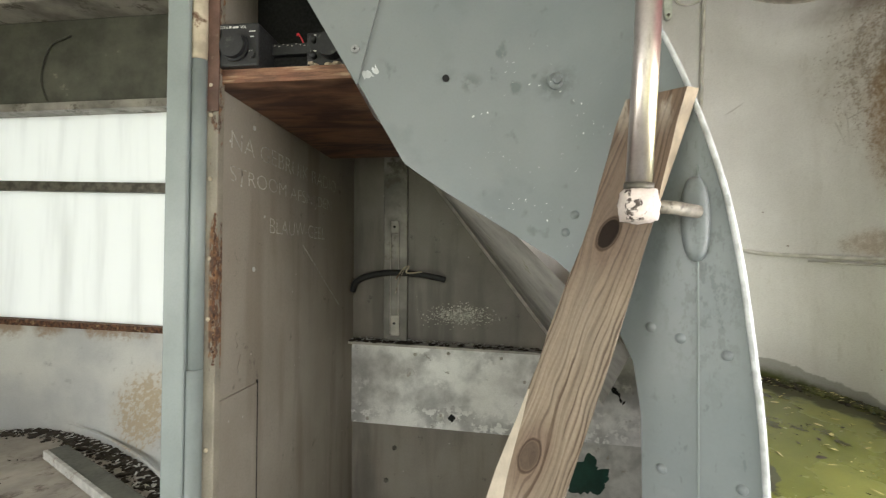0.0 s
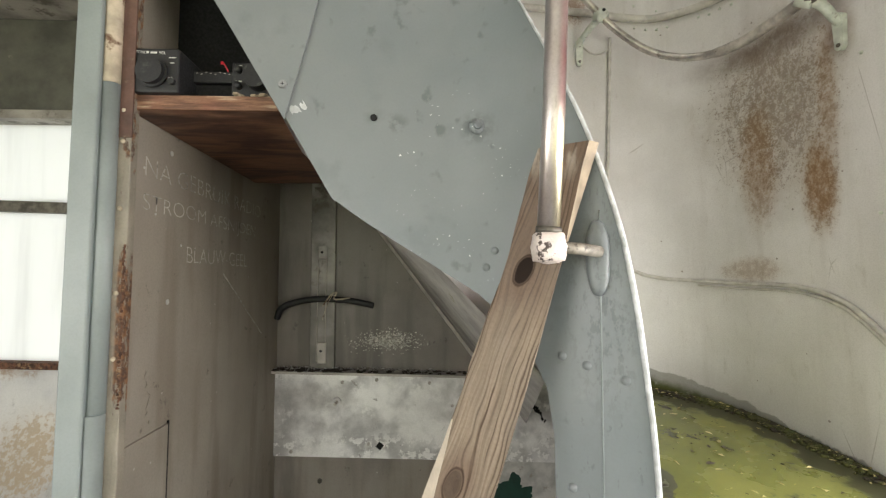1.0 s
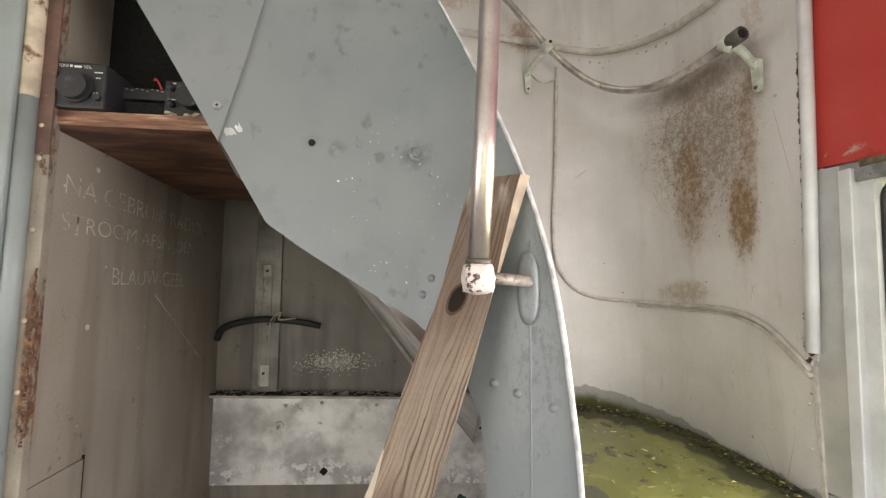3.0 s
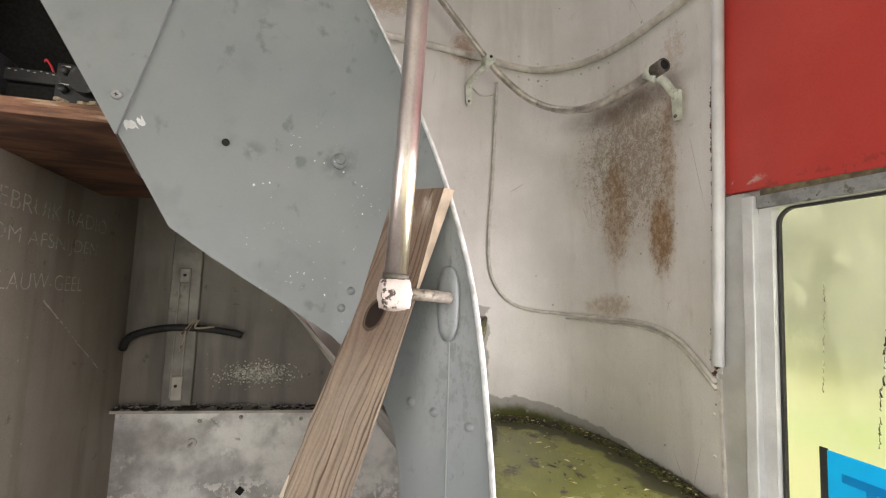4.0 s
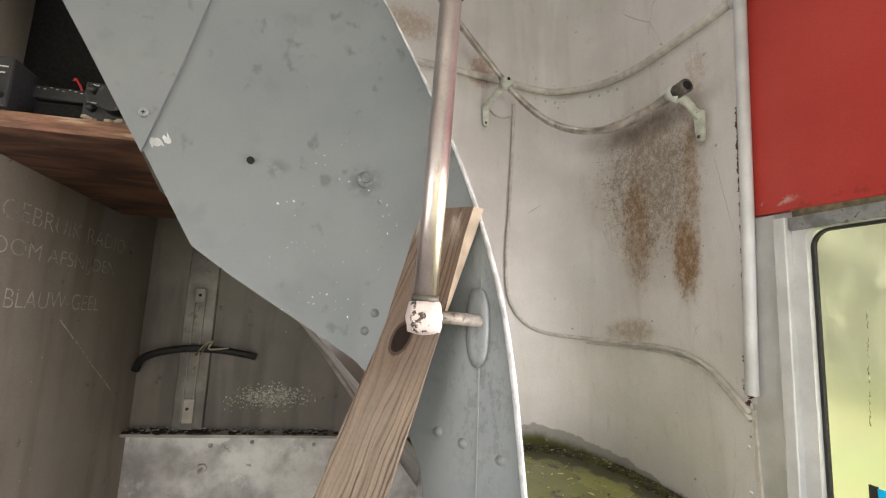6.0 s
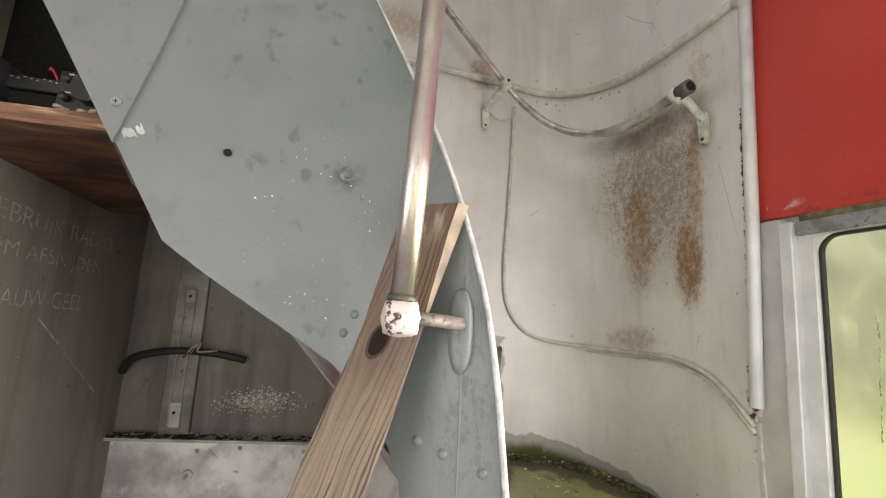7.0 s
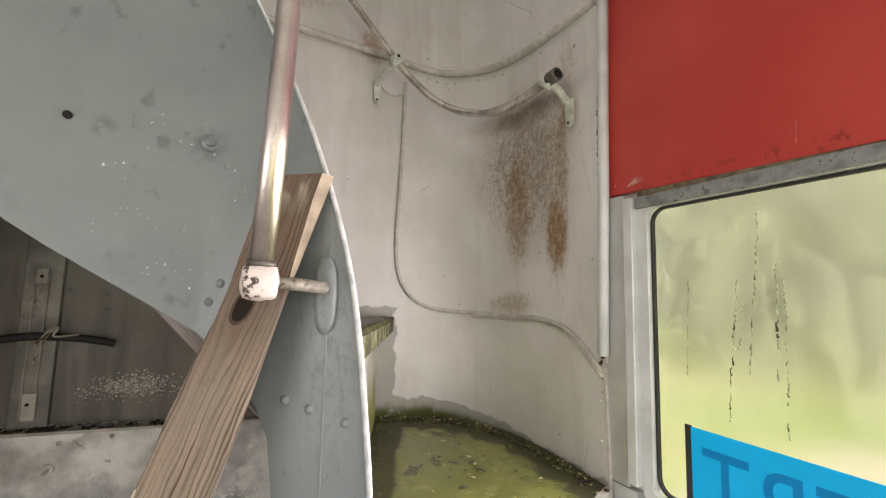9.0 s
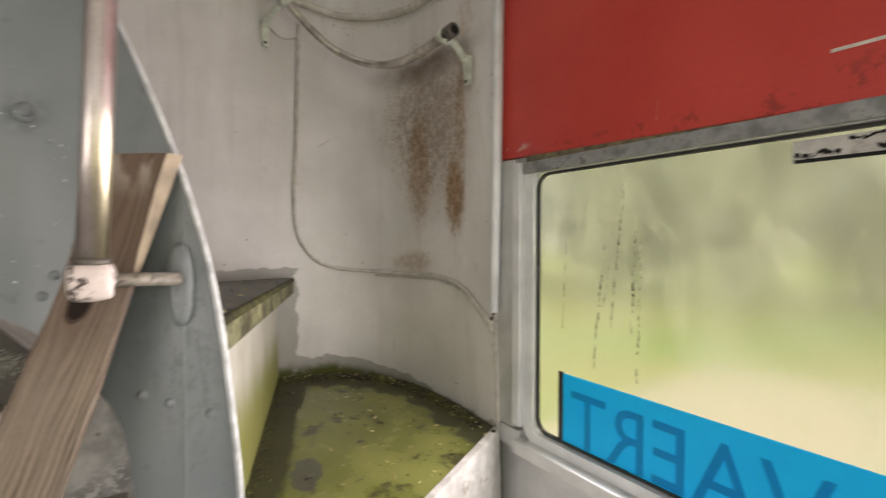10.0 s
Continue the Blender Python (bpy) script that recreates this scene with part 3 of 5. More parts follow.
def end_paint():
    """Pale blue-grey paint with grey scuffs, rust under the sill and a yellow-brown bloom low down."""
    k = Mat("end_wall_paint", 0.5)
    col = k.mix(k.step(k.noise(4, 4), 0.35, 0.65), (0.46, 0.47, 0.47), (0.62, 0.62, 0.59))
    col = k.mix(k.step(k.noise(14, 5, rough=0.7), 0.58, 0.70, 0, 0.55), col, (0.24, 0.24, 0.235))
    fine = k.noise(60, 5, rough=0.75)
    bloom = k.blob(k.x, -0.95, 0.17, k.z, 0.95, 0.15)
    col = k.mix(k.calc("MULTIPLY", bloom, 0.35), col, (0.48, 0.40, 0.24))
    col = k.mix(k.calc("MULTIPLY", k.step(k.calc("ADD", fine, k.calc("MULTIPLY", bloom, 0.16)), 0.58, 0.66), k.step(bloom, 0.0, 0.6, 0, 0.6)), col, (0.36, 0.25, 0.12))
    sill = k.step(k.calc("ADD", k.z, k.calc("MULTIPLY", fine, -0.10)), 1.075, 1.11)
    col = k.mix(k.calc("MULTIPLY", sill, k.step(k.noise(7, 3), 0.46, 0.6, 0.0, 0.75)), col, (0.27, 0.16, 0.075))
    k.color(col)
    k.bump(k.noise(20, 4), 0.002, 0.5)
    return k.m


END_PAINT = end_paint()
BEAM_PAINT = plain("dark_beam_paint", (0.105, 0.105, 0.085), 0.55, vary=0.35, scale=12, dirt=(0.30, 0.28, 0.23), dirt_scale=12, dirt_at=0.64)
PLATFORM = plain("dirty_platform_paint", (0.40, 0.36, 0.31), 0.6, vary=0.3, scale=9, dirt=(0.13, 0.10, 0.08), dirt_scale=7, dirt_at=0.56)
FLOOR = plain("worn_lino", (0.20, 0.19, 0.17), 0.6, vary=0.3, scale=6)
SALOON = plain("saloon_paint", (0.55, 0.54, 0.49), 0.5, vary=0.15, scale=5)
GREEN_PAINT = plain("dark_green_old_paint", (0.01, 0.05, 0.035), 0.5, vary=0.3)
FLAKED = plain("flaking_white_paint", (0.55, 0.54, 0.51), 0.6, vary=0.25, scale=30, dirt=(0.30, 0.26, 0.22), dirt_scale=22, dirt_at=0.56, bump=0.002)


def meadow():
    """Grass with dry yellow and fresh green stretches."""
    k = Mat("meadow_grass", 0.9)
    col = k.mix(k.step(k.noise(0.16, 3), 0.4, 0.6), (0.20, 0.30, 0.03), (0.34, 0.32, 0.08))
    k.color(k.mix(k.step(k.noise(6, 4), 0.4, 0.7, 0, 0.4), col, (0.10, 0.13, 0.02)))
    return k.m


GRASS = meadow()
GRAVEL = plain("pale_gravel", (0.52, 0.42, 0.31), 0.9, vary=0.3, scale=4)
HEDGE = plain("hedge_leaves", (0.135, 0.14, 0.045), 0.8, vary=0.6, scale=1.2)


# ---- mesh helpers ----
def mesh_of(name, bm, material, smooth=False):
    me = bpy.data.meshes.new(name)
    bmesh.ops.recalc_face_normals(bm, faces=bm.faces)
    if smooth:
        for f in bm.faces:
            f.smooth = True
    bm.to_mesh(me)
    bm.free()
    me.materials.append(material)
    return me


def part(name, bm, material, parent=None, label="", smooth=False):
    """Links a bmesh as one mesh object, under a thing or a part if one is given."""
    ob = new(name, mesh_of(name, bm, material, smooth))
    ob.parent = parent
    return tagged(ob, label)


def thing(name, label, category, group="", kind=""):
    return tagged(new(name), label, category, group, kind)


def box(x0, y0, z0, x1, y1, z1, bevel=0.0, bm=None):
    bm = bm or bmesh.new()
    m = Matrix.Translation(((x0 + x1) / 2, (y0 + y1) / 2, (z0 + z1) / 2)) @ Matrix.Diagonal((abs(x1 - x0), abs(y1 - y0), abs(z1 - z0), 1))
    made = bmesh.ops.create_cube(bm, size=1, matrix=m)
    if bevel:
        edges = {e for v in made["verts"] for e in v.link_edges}
        bmesh.ops.bevel(bm, geom=list(edges), offset=bevel, segments=2, affect="EDGES", profile=0.5)
    return bm


def smooth_path(points, n=6):
    """Catmull-Rom through the points."""
    p = [Vector(q) for q in points]
    p = [p[0] * 2 - p[1]] + p + [p[-1] * 2 - p[-2]]
    out = []
    for i in range(1, len(p) - 2):
        for j in range(n):
            t = j / n
            a, b, c, d = p[i - 1], p[i], p[i + 1], p[i + 2]
            out.append(0.5 * (2 * b + (c - a) * t + (2 * a - 5 * b + 4 * c - d) * t * t + (3 * b - a - 3 * c + d) * t ** 3))
    out.append(p[-2])
    return out


def tube(points, r, sides=10, bm=None, flat=1.0, caps=True):
    """A round bar along a path; r may be a function of the way along (0 to 1)."""
    bm = bm or bmesh.new()
    pts = [Vector(p) for p in points]
    rings, up = [], None
    for i, p in enumerate(pts):
        d = (pts[min(i + 1, len(pts) - 1)] - pts[max(i - 1, 0)]).normalized()
        if up is None:
            up = d.orthogonal().normalized()
        up = (up - d * up.dot(d)).normalized()
        side = d.cross(up)
        rr = r(i / (len(pts) - 1)) if callable(r) else r
        rings.append([bm.verts.new(p + (up * math.cos(a) + side * math.sin(a) * flat) * rr) for a in (2 * math.pi * j / sides for j in range(sides))])
    for a, b in zip(rings, rings[1:]):
        for j in range(sides):
            bm.faces.new((a[j], a[(j + 1) % sides], b[(j + 1) % sides], b[j]))
    if caps:
        bm.faces.new(rings[0][::-1])
        bm.faces.new(rings[-1])
    return bm


def ball(p, r, squash=(1, 1, 1), bm=None, seg=10):
    bm = bm or bmesh.new()
    p, rows = Vector(p), max(3, seg // 2)
    sx, sy, sz = (r * k for k in squash)
    top, low = bm.verts.new(p + Vector((0, 0, sz))), bm.verts.new(p - Vector((0, 0, sz)))
    rings = []
    for i in range(1, rows):
        a = math.pi * i / rows
        rings.append([bm.verts.new(p + Vector((sx * math.sin(a) * math.cos(b), sy * math.sin(a) * math.sin(b), sz * math.cos(a)))) for b in (2 * math.pi * j / seg for j in range(seg))])
    for j in range(seg):
        k = (j + 1) % seg
        bm.faces.new((top, rings[0][j], rings[0][k]))
        bm.faces.new((low, rings[-1][k], rings[-1][j]))
        for a, b in zip(rings, rings[1:]):
            bm.faces.new((a[j], b[j], b[k], a[k]))
    return bm


def prism(poly, z0, z1, bm=None):
    """A plan polygon raised from z0 to z1; either may be a function of (x, y)."""
    bm = bm or bmesh.new()
    f0 = z0 if callable(z0) else (lambda x, y: z0)
    f1 = z1 if callable(z1) else (lambda x, y: z1)
    low = [bm.verts.new((x, y, f0(x, y))) for x, y in poly]
    high = [bm.verts.new((x, y, f1(x, y))) for x, y in poly]
    n = len(poly)
    bm.faces.new(low[::-1])
    bm.faces.new(high)
    for i in range(n):
        bm.faces.new((low[i], low[(i + 1) % n], high[(i + 1) % n], high[i]))
    return bm


def piecewise(pairs):
    xs, ys = zip(*pairs)
    return lambda v: float(np.interp(v, xs, ys))


def ragged(p0, p1, across, width, seed, bits=160):
    """A jagged flake of rust along a line: ragged sides, gaps and a little thickness."""
    rnd, bm = random.Random(seed), bmesh.new()
    a, b, c = Vector(p0), Vector(p1), Vector(across).normalized()
    out = c.cross((b - a).normalized()) * 0.0012
    last = None
    for i in range(bits + 1):
        m = a.lerp(b, i / bits)
        mid = 0.22 * math.sin(i * 0.37 + seed) * math.sin(i * 0.11)
        w0, w1 = width * (mid - rnd.uniform(0.04, 0.42)), width * (mid + rnd.uniform(0.04, 0.42))
        row = [bm.verts.new(m + c * w0), bm.verts.new(m + c * w1), bm.verts.new(m + c * w1 * 0.8 + out), bm.verts.new(m + c * w0 * 0.8 + out)]
        if last and rnd.random() < 0.9:
            for j in range(4):
                bm.faces.new((last[j], last[(j + 1) % 4], row[(j + 1) % 4], row[j]))
        last = row
    return bm


def hexbolt(p, r, h, bm=None, sides=6):
    """A bolt head that looks towards -y."""
    bm = bm or bmesh.new()
    bmesh.ops.create_cone(bm, cap_ends=True, segments=sides, radius1=r, radius2=r * 0.85, depth=h, matrix=Matrix.Translation(p) @ pose(0, 0, 0, 90, 0, 0))
    return bm


def structure(name, bm, material, label, category, smooth=False):
    return tagged(part(name, bm, material, None, "", smooth), label, category, "", "structure")


# ---- the bus body ----
CORNER = 3.5


def wall_plan(steps=56, inset=0.0):
    """The inside of the end wall with its rounded corner, seen from above: from the window pillar round to the middle."""
    pts = [(0.83 - inset, 0.70), (0.83 - inset, 0.705)]
    for i in range(1, steps):
        u = math.pi / 2 * i / steps
        pts.append((0.35 + (0.48 - inset) * math.cos(u) ** (2 / CORNER), 0.70 + (0.50 - inset) * math.sin(u) ** (2 / CORNER)))
    pts.append((0.35, 1.20 - inset))
    if not inset:
        pts += [(0.2, 1.20), (0.0, 1.20), (-0.378, 1.20)]
    return pts


def upright_sheet(plan, z0, z1, thick):
    """A wall that follows a plan line, with its thickness on the outer side."""
    bm = bmesh.new()
    outer = [(x + thick * (x - 0.2) / max(0.3, math.hypot(x - 0.2, y - 0.5)), y + thick * (y - 0.5) / max(0.3, math.hypot(x - 0.2, y - 0.5))) for x, y in plan]
    rows = [[bm.verts.new((x, y, z)) for x, y in line] for line, z in ((plan, z0), (plan, z1), (outer, z1), (outer, z0))]
    for a, b in zip(rows, rows[1:] + rows[:1]):
        for i in range(len(plan) - 1):
            bm.faces.new((a[i], a[i + 1], b[i + 1], b[i]))
    for i in (0, -1):
        bm.faces.new([r[i] for r in rows])
    return bm


structure("floor", box(-1.7, -2.7, -0.05, 0.9, 1.3, 0.0), FLOOR, "worn grey lino floor of the old bus", "floor")
# assumed ceilings and bulkhead, out of view; they close the bus against the sky
structure("ceiling", box(-1.7, -2.7, 2.30, 0.9, -0.1, 2.34), SALOON, "unseen cream painted ceiling of the lower deck", "ceiling")
structure("ceiling_stairwell", box(-1.7, -0.1, 3.0, 0.95, 1.3, 3.04), SALOON, "unseen cream ceiling added to close the stairwell", "ceiling")
structure("wall_bulkhead", box(-1.7, -0.12, 2.34, 0.9, -0.1, 3.0), SALOON, "unseen cream bulkhead added between the decks", "wall")
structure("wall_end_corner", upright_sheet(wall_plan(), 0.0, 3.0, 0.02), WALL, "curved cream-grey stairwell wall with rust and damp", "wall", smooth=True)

# right side, with its window opening
bm = box(0.852, 0.60, 0.0, 0.864, 0.72, 1.63)
box(0.852, -2.7, 0.0, 0.90, 0.60, 1.03, bm=bm)
box(0.852, -2.7, 1.60, 0.90, -0.62, 2.34, bm=bm)
box(0.852, -0.70, 1.03, 0.90, -0.62, 1.60, bm=bm)
structure("wall_right", bm, ALU, "grey aluminium-clad side wall below the window", "wall")
structure("wall_right_upper", box(0.845, -0.9, 2.09, 0.90, 0.72, 3.0), WALL, "cream-grey wall above the red panel", "wall")
# assumed left and rear walls, out of view, open where light should enter
structure("wall_left", box(-1.72, -2.7, 0.0, -1.68, 1.3, 0.95), SALOON, "unseen cream side wall under assumed windows", "wall")
structure("wall_left_upper", box(-1.72, -2.7, 1.75, -1.68, 1.3, 3.0), SALOON, "unseen cream side wall over assumed windows", "wall")
bm = box(-1.72, 0.15, 0.95, -1.68, 1.3, 1.75)
box(-1.72, -2.7, 0.95, -1.68, -1.9, 1.75, bm=bm)
structure("wall_left_pillar", bm, SALOON, "unseen cream pillars beside assumed windows", "wall")
bm = box(-1.7, -2.72, 0.0, -1.25, -2.68, 2.34)
box(0.55, -2.72, 0.0, 0.9, -2.68, 2.34, bm=bm)
box(-1.25, -2.72, 2.12, 0.55, -2.68, 2.34, bm=bm)
structure("wall_rear", bm, SALOON, "unseen cream rear wall added with a doorway for light", "wall")

# ---- the red panel, pillar and side window ----
structure("red_panel", box(0.838, -0.9, 1.628, 0.852, 0.690, 2.093, 0.002), RED, "red painted panel above the side window", "wall panel")
structure("trim_red_panel_foot", box(0.8395, -0.9, 1.598, 0.8515, 0.60, 1.645), BATTEN, "bare wooden batten under the red panel", "trim")
structure("trim_edge_tube", tube([(0.820, 0.689, 1.296), (0.820, 0.667, 1.65), (0.820, 0.645, 2.080)], 0.0115, 12), TRIM, "white tubular trim down the panel edge", "trim", True)
structure("trim_ceiling_tube", tube([(0.822, 0.668, 2.082), (0.828, 0.645, 2.084), (0.830, 0.3, 2.070), (0.830, -0.9, 2.02)], 0.0125, 12), TRIM, "white tubular trim over the red panel", "trim", True)

structure("trim_red_scratch", box(0.8372, 0.055, 1.672, 0.8378, 0.112, 1.676), BEAD, "long pale scratch in the red paint", "scratch")
structure("trim_red_scuff", ragged((0.8374, 0.316, 1.660), (0.8374, 0.319, 1.628), (0, 1, 0), 0.0016, 61, 24), RUBBED_RED, "short upright scuff in the red paint", "scratch")
bm = bmesh.new()
quad = ((0.708, 1.28), (0.690, 1.28), (0.644, 2.10), (0.708, 2.10))
rows = [[bm.verts.new((x, y, z)) for y, z in quad] for x in (0.8297, 0.838)]
bm.faces.new(rows[0])
bm.faces.new(rows[1][::-1])
for i in range(4):
    bm.faces.new((rows[0][i], rows[0][(i + 1) % 4], rows[1][(i + 1) % 4], rows[1][i]))
structure("trim_wall_flange", bm, WALL, "cream-grey flange under the white tube", "trim")
pillar = thing("window_pillar", "grey aluminium pillar beside the side window", "pillar", kind="structure")
part("cover_strip", box(0.832, 0.628, 1.05, 0.852, 0.692, 1.622, 0.002), ALU, pillar)
part("channel", box(0.826, 0.604, 1.06, 0.852, 0.626, 1.612, 0.002), ALU_LIGHT, pillar, "pale raised channel")
part("joint_plate", box(0.834, 0.612, 1.005, 0.853, 0.705, 1.047, 0.002), ALU, pillar, "square aluminium joint plate")
for z in (1.09, 1.2, 1.33, 1.46, 1.58):
    part("rivet", ball((0.832, 0.683, z), 0.0026, seg=8), ALU_LIGHT, pillar, smooth=True)

win = thing("window_1", "side window with a fogged, dripping pane", "window", kind="structure")


def frame_ring(x0, x1, y0, y1, z0, z1, r, w, seg=6):
    """A rounded rectangular ring that stands in the side wall."""
    def outline(g):
        pts = []
        rr = max(0.004, r - g)
        for cy, cz, a0 in ((y1 - g - rr, z1 - g - rr, 0), (y0 + g + rr, z1 - g - rr, 90), (y0 + g + rr, z0 + g + rr, 180), (y1 - g - rr, z0 + g + rr, 270)):
            for i in range(seg + 1):
                a = radians(a0 + 90 * i / seg)
                pts.append((cy + rr * math.cos(a), cz + rr * math.sin(a)))
        return pts
    bm = bmesh.new()
    rows = [[bm.verts.new((x, y, z)) for y, z in outline(g)] for x, g in ((x0, 0), (x0, w), (x1, w), (x1, 0))]
    n = len(rows[0])
    for a, b in zip(rows, rows[1:] + rows[:1]):
        for i in range(n):
            bm.faces.new((a[i], a[(i + 1) % n], b[(i + 1) % n], b[i]))
    return bm


part("window_frame", frame_ring(0.840, 0.8575, -0.62, 0.604, 1.03, 1.612, 0.034, 0.024), ALU_LIGHT, win, "pale painted metal frame")
part("rubber_seal", frame_ring(0.850, 0.8578, -0.594, 0.5795, 1.056, 1.5875, 0.030, 0.0045), RUBBER, win, "black rubber seal")
pane = part("pane", box(0.858, -0.60, 1.05, 0.862, 0.586, 1.594), FOG_GLASS, win, "fogged pane with run-down drops")
pane.visible_shadow = False
part("window_sill", box(0.815, -0.62, 1.006, 0.852, 0.612, 1.034, 0.003), ALU, win, "flat aluminium sill")
part("header_rail", box(0.832, -0.62, 1.5885, 0.852, 0.602, 1.6115, 0.002), RAIL_GREY, win, "weathered metal top rail")

drip = Mat("water_streak", 0.05)
drip.color(drip.mix(drip.step(drip.noise(160, 2), 0.4, 0.6), (0.40, 0.42, 0.22), (0.90, 0.91, 0.74)))
drip.b.inputs["Transmission Weight"].default_value = 0.6
DRIP = drip.m
DRIP_DARK = plain("dark_drop", (0.055, 0.06, 0.025), 0.15, vary=0.4, scale=300)
rnd = random.Random(5)
for y1, y0, z0, z1, thick in ((0.509, 0.514, 1.29, 1.47, 0.8), (0.424, 0.447, 1.22, 1.45, 1.3), (0.417, 0.425, 1.34, 1.41, 0.7), (0.387, 0.411, 1.305, 1.56, 1.3), (0.365, 0.371, 1.31, 1.47, 2.0), (0.357, 0.361, 1.22, 1.45, 1.0)):
    wet, dark = bmesh.new(), bmesh.new()
    z, way = z1, 0.0
    while z > z0:
        way = 0.8 * way + rnd.uniform(-0.0013, 0.0013)
        long = rnd.uniform(0.004, 0.014)
        if rnd.random() < 0.78:
            bm = dark if rnd.random() < 0.30 and z < z1 - 0.05 else wet
            r_ = rnd.uniform(0.0003, 0.0010) * thick
            y = y0 + (y1 - y0) * (z - z0) / (z1 - z0)
            pts = [(0.8576, y + way + rnd.uniform(-0.0012, 0.0012), z - long * i / 3) for i in range(4)]
            tube(pts, lambda q: r_ * (0.45 + 0.9 * q), 6, bm)
            if rnd.random() < 0.4:
                ball(pts[-1], r_ * 1.7, (0.5, 1, 1.4), bm, 6)
        z -= long * rnd.uniform(0.8, 1.3)
    part("water_streak", wet, DRIP, win, "thin streak of drops", smooth=True)
    part("dark_streak", dark, DRIP_DARK, win, "dark gaps in the streak", smooth=True)


def lettering(name, words, size, material, parent, m, fit=None, thin=0.0):
    """Raised flat letters in the built-in font, laid by the matrix m; fit: width and height in metres."""
    cu = bpy.data.curves.new(name, "FONT")
    cu.body, cu.size, cu.extrude, cu.offset = words, size, 0.0, thin
    tmp = new(name, cu)
    bpy.context.view_layer.update()
    me = bpy.data.meshes.new_from_object(tmp.evaluated_get(bpy.context.evaluated_depsgraph_get()))
    bpy.data.objects.remove(tmp)
    co = np.array([v.co[:] for v in me.vertices])
    lo, hi = co.min(0), co.max(0)
    sx, sy = (fit[0] / (hi[0] - lo[0]), fit[1] / (hi[1] - lo[1])) if fit else (1, 1)
    for v in me.vertices:
        p = Vector(((v.co.x - lo[0]) * sx, (v.co.y - lo[1]) * sy, 0))
        if thin:
            p += Vector((noise.noise(p * 45), noise.noise(p * 45 + Vector((0, 0, 9))) + 1.5 * noise.noise(Vector((p.x * 12, 0, 4))), 0)) * 0.0011
        v.co = m @ p
    me.materials.clear()
    me.materials.append(material)
    ob = new(name, me)
    ob.parent = parent
    return ob


# the sticker reads from outside, so it shows mirrored from within
sticker = thing("sticker", "cyan vinyl sticker on the pane, seen from behind", "sticker")
part("vinyl", box(0.8545, -0.40, 1.058, 0.8570, 0.512, 1.193), STICKER, sticker)
part("dark_edge", box(0.8540, 0.512, 1.058, 0.8570, 0.523, 1.195), RUBBER, sticker, "dark end strip")
lettering("letters", "VAERT", 0.14, STICKER_INK, sticker, Matrix(((0, 0, 1, 0.8538), (1, 0, 0, 0.100), (0, 1, 0, 1.062), (0, 0, 0, 1))), (0.392, 0.104))
notice = thing("notice_label", "torn grey paper label at the top of the pane", "label")
part("paper", box(0.8555, 0.02, 1.553, 0.8575, 0.152, 1.579), FLAKED, notice)
part("dark_print", box(0.8545, 0.03, 1.551, 0.8570, 0.150, 1.5555), HOLE, notice, "black smeared edge")
part("black_smear", ragged((0.8548, 0.150, 1.560), (0.8548, 0.105, 1.561), (0, 0, 1), 0.010, 51, 30), HOLE, notice, "black smear")
part("black_smear", ragged((0.8548, 0.100, 1.574), (0.8548, 0.030, 1.576), (0, 0, 1), 0.008, 52, 40), HOLE, notice, "black smear")
part("black_smear", ragged((0.8548, 0.075, 1.562), (0.8548, 0.050, 1.566), (0, 0.4, 1), 0.012, 53, 20), HOLE, notice, "black smear")

# the parked bus leans a little, nose down
lean = Matrix.Translation((0.85, 0.60, 1.60)) @ pose(0, 0, 0, 2.2, 0, 0) @ Matrix.Translation((-0.85, -0.60, -1.60))
for o in [o for o in scene.objects if o.parent is None and o.name in ("red_panel", "trim_red_scratch", "trim_red_panel_foot", "window_pillar", "window_1", "sticker", "notice_label")]:
    o.matrix_world = lean @ o.matrix_world

red = bpy.data.objects["red_panel"]
red.matrix_world = Matrix.Translation((0.85, 0.69, 1.628)) @ pose(0, 0, 0, 1.7, 0, 0) @ Matrix.Translation((-0.85, -0.69, -1.628)) @ red.matrix_world

# ---- beads and cords on the stairwell wall ----
def on_wall(x, y, off):
    """A point a little in front of the curved wall, at the same bearing from the corner's middle."""
    v = Vector((x - 0.35, y - 0.70))
    lo, hi = 0.2, 2.5
    for _ in range(40):
        k = (lo + hi) / 2
        inside = abs(max(0, v.x * k) / (0.48 - off)) ** CORNER + abs(max(0, v.y * k) / (0.50 - off)) ** CORNER < 1
        lo, hi = (k, hi) if inside else (lo, k)
    return 0.35 + v.x * lo, 0.70 + v.y * lo


bead_z = piecewise([(0.0, 2.09), (0.15, 2.097), (0.36, 2.103), (0.62, 2.118), (0.8, 2.15), (1.0, 2.165)])
plan = [(0.826, 0.70)] + [p for p in wall_plan(40, 0.004)[2:]]
run = [0.0]
for a, b in zip(plan, plan[1:]):
    run.append(run[-1] + math.dist(a, b))
bead = [(x, y, bead_z(s / run[-1])) for (x, y), s in zip(plan, run)] + [(0.15, 1.197, 2.178), (-0.05, 1.197, 2.19)]
bead[0] = (0.826, 0.675, 2.088)
structure("trim_wall_bead", tube(bead, 0.0105, 10), BEAD, "painted half-round bead along the stairwell wall", "trim", True)

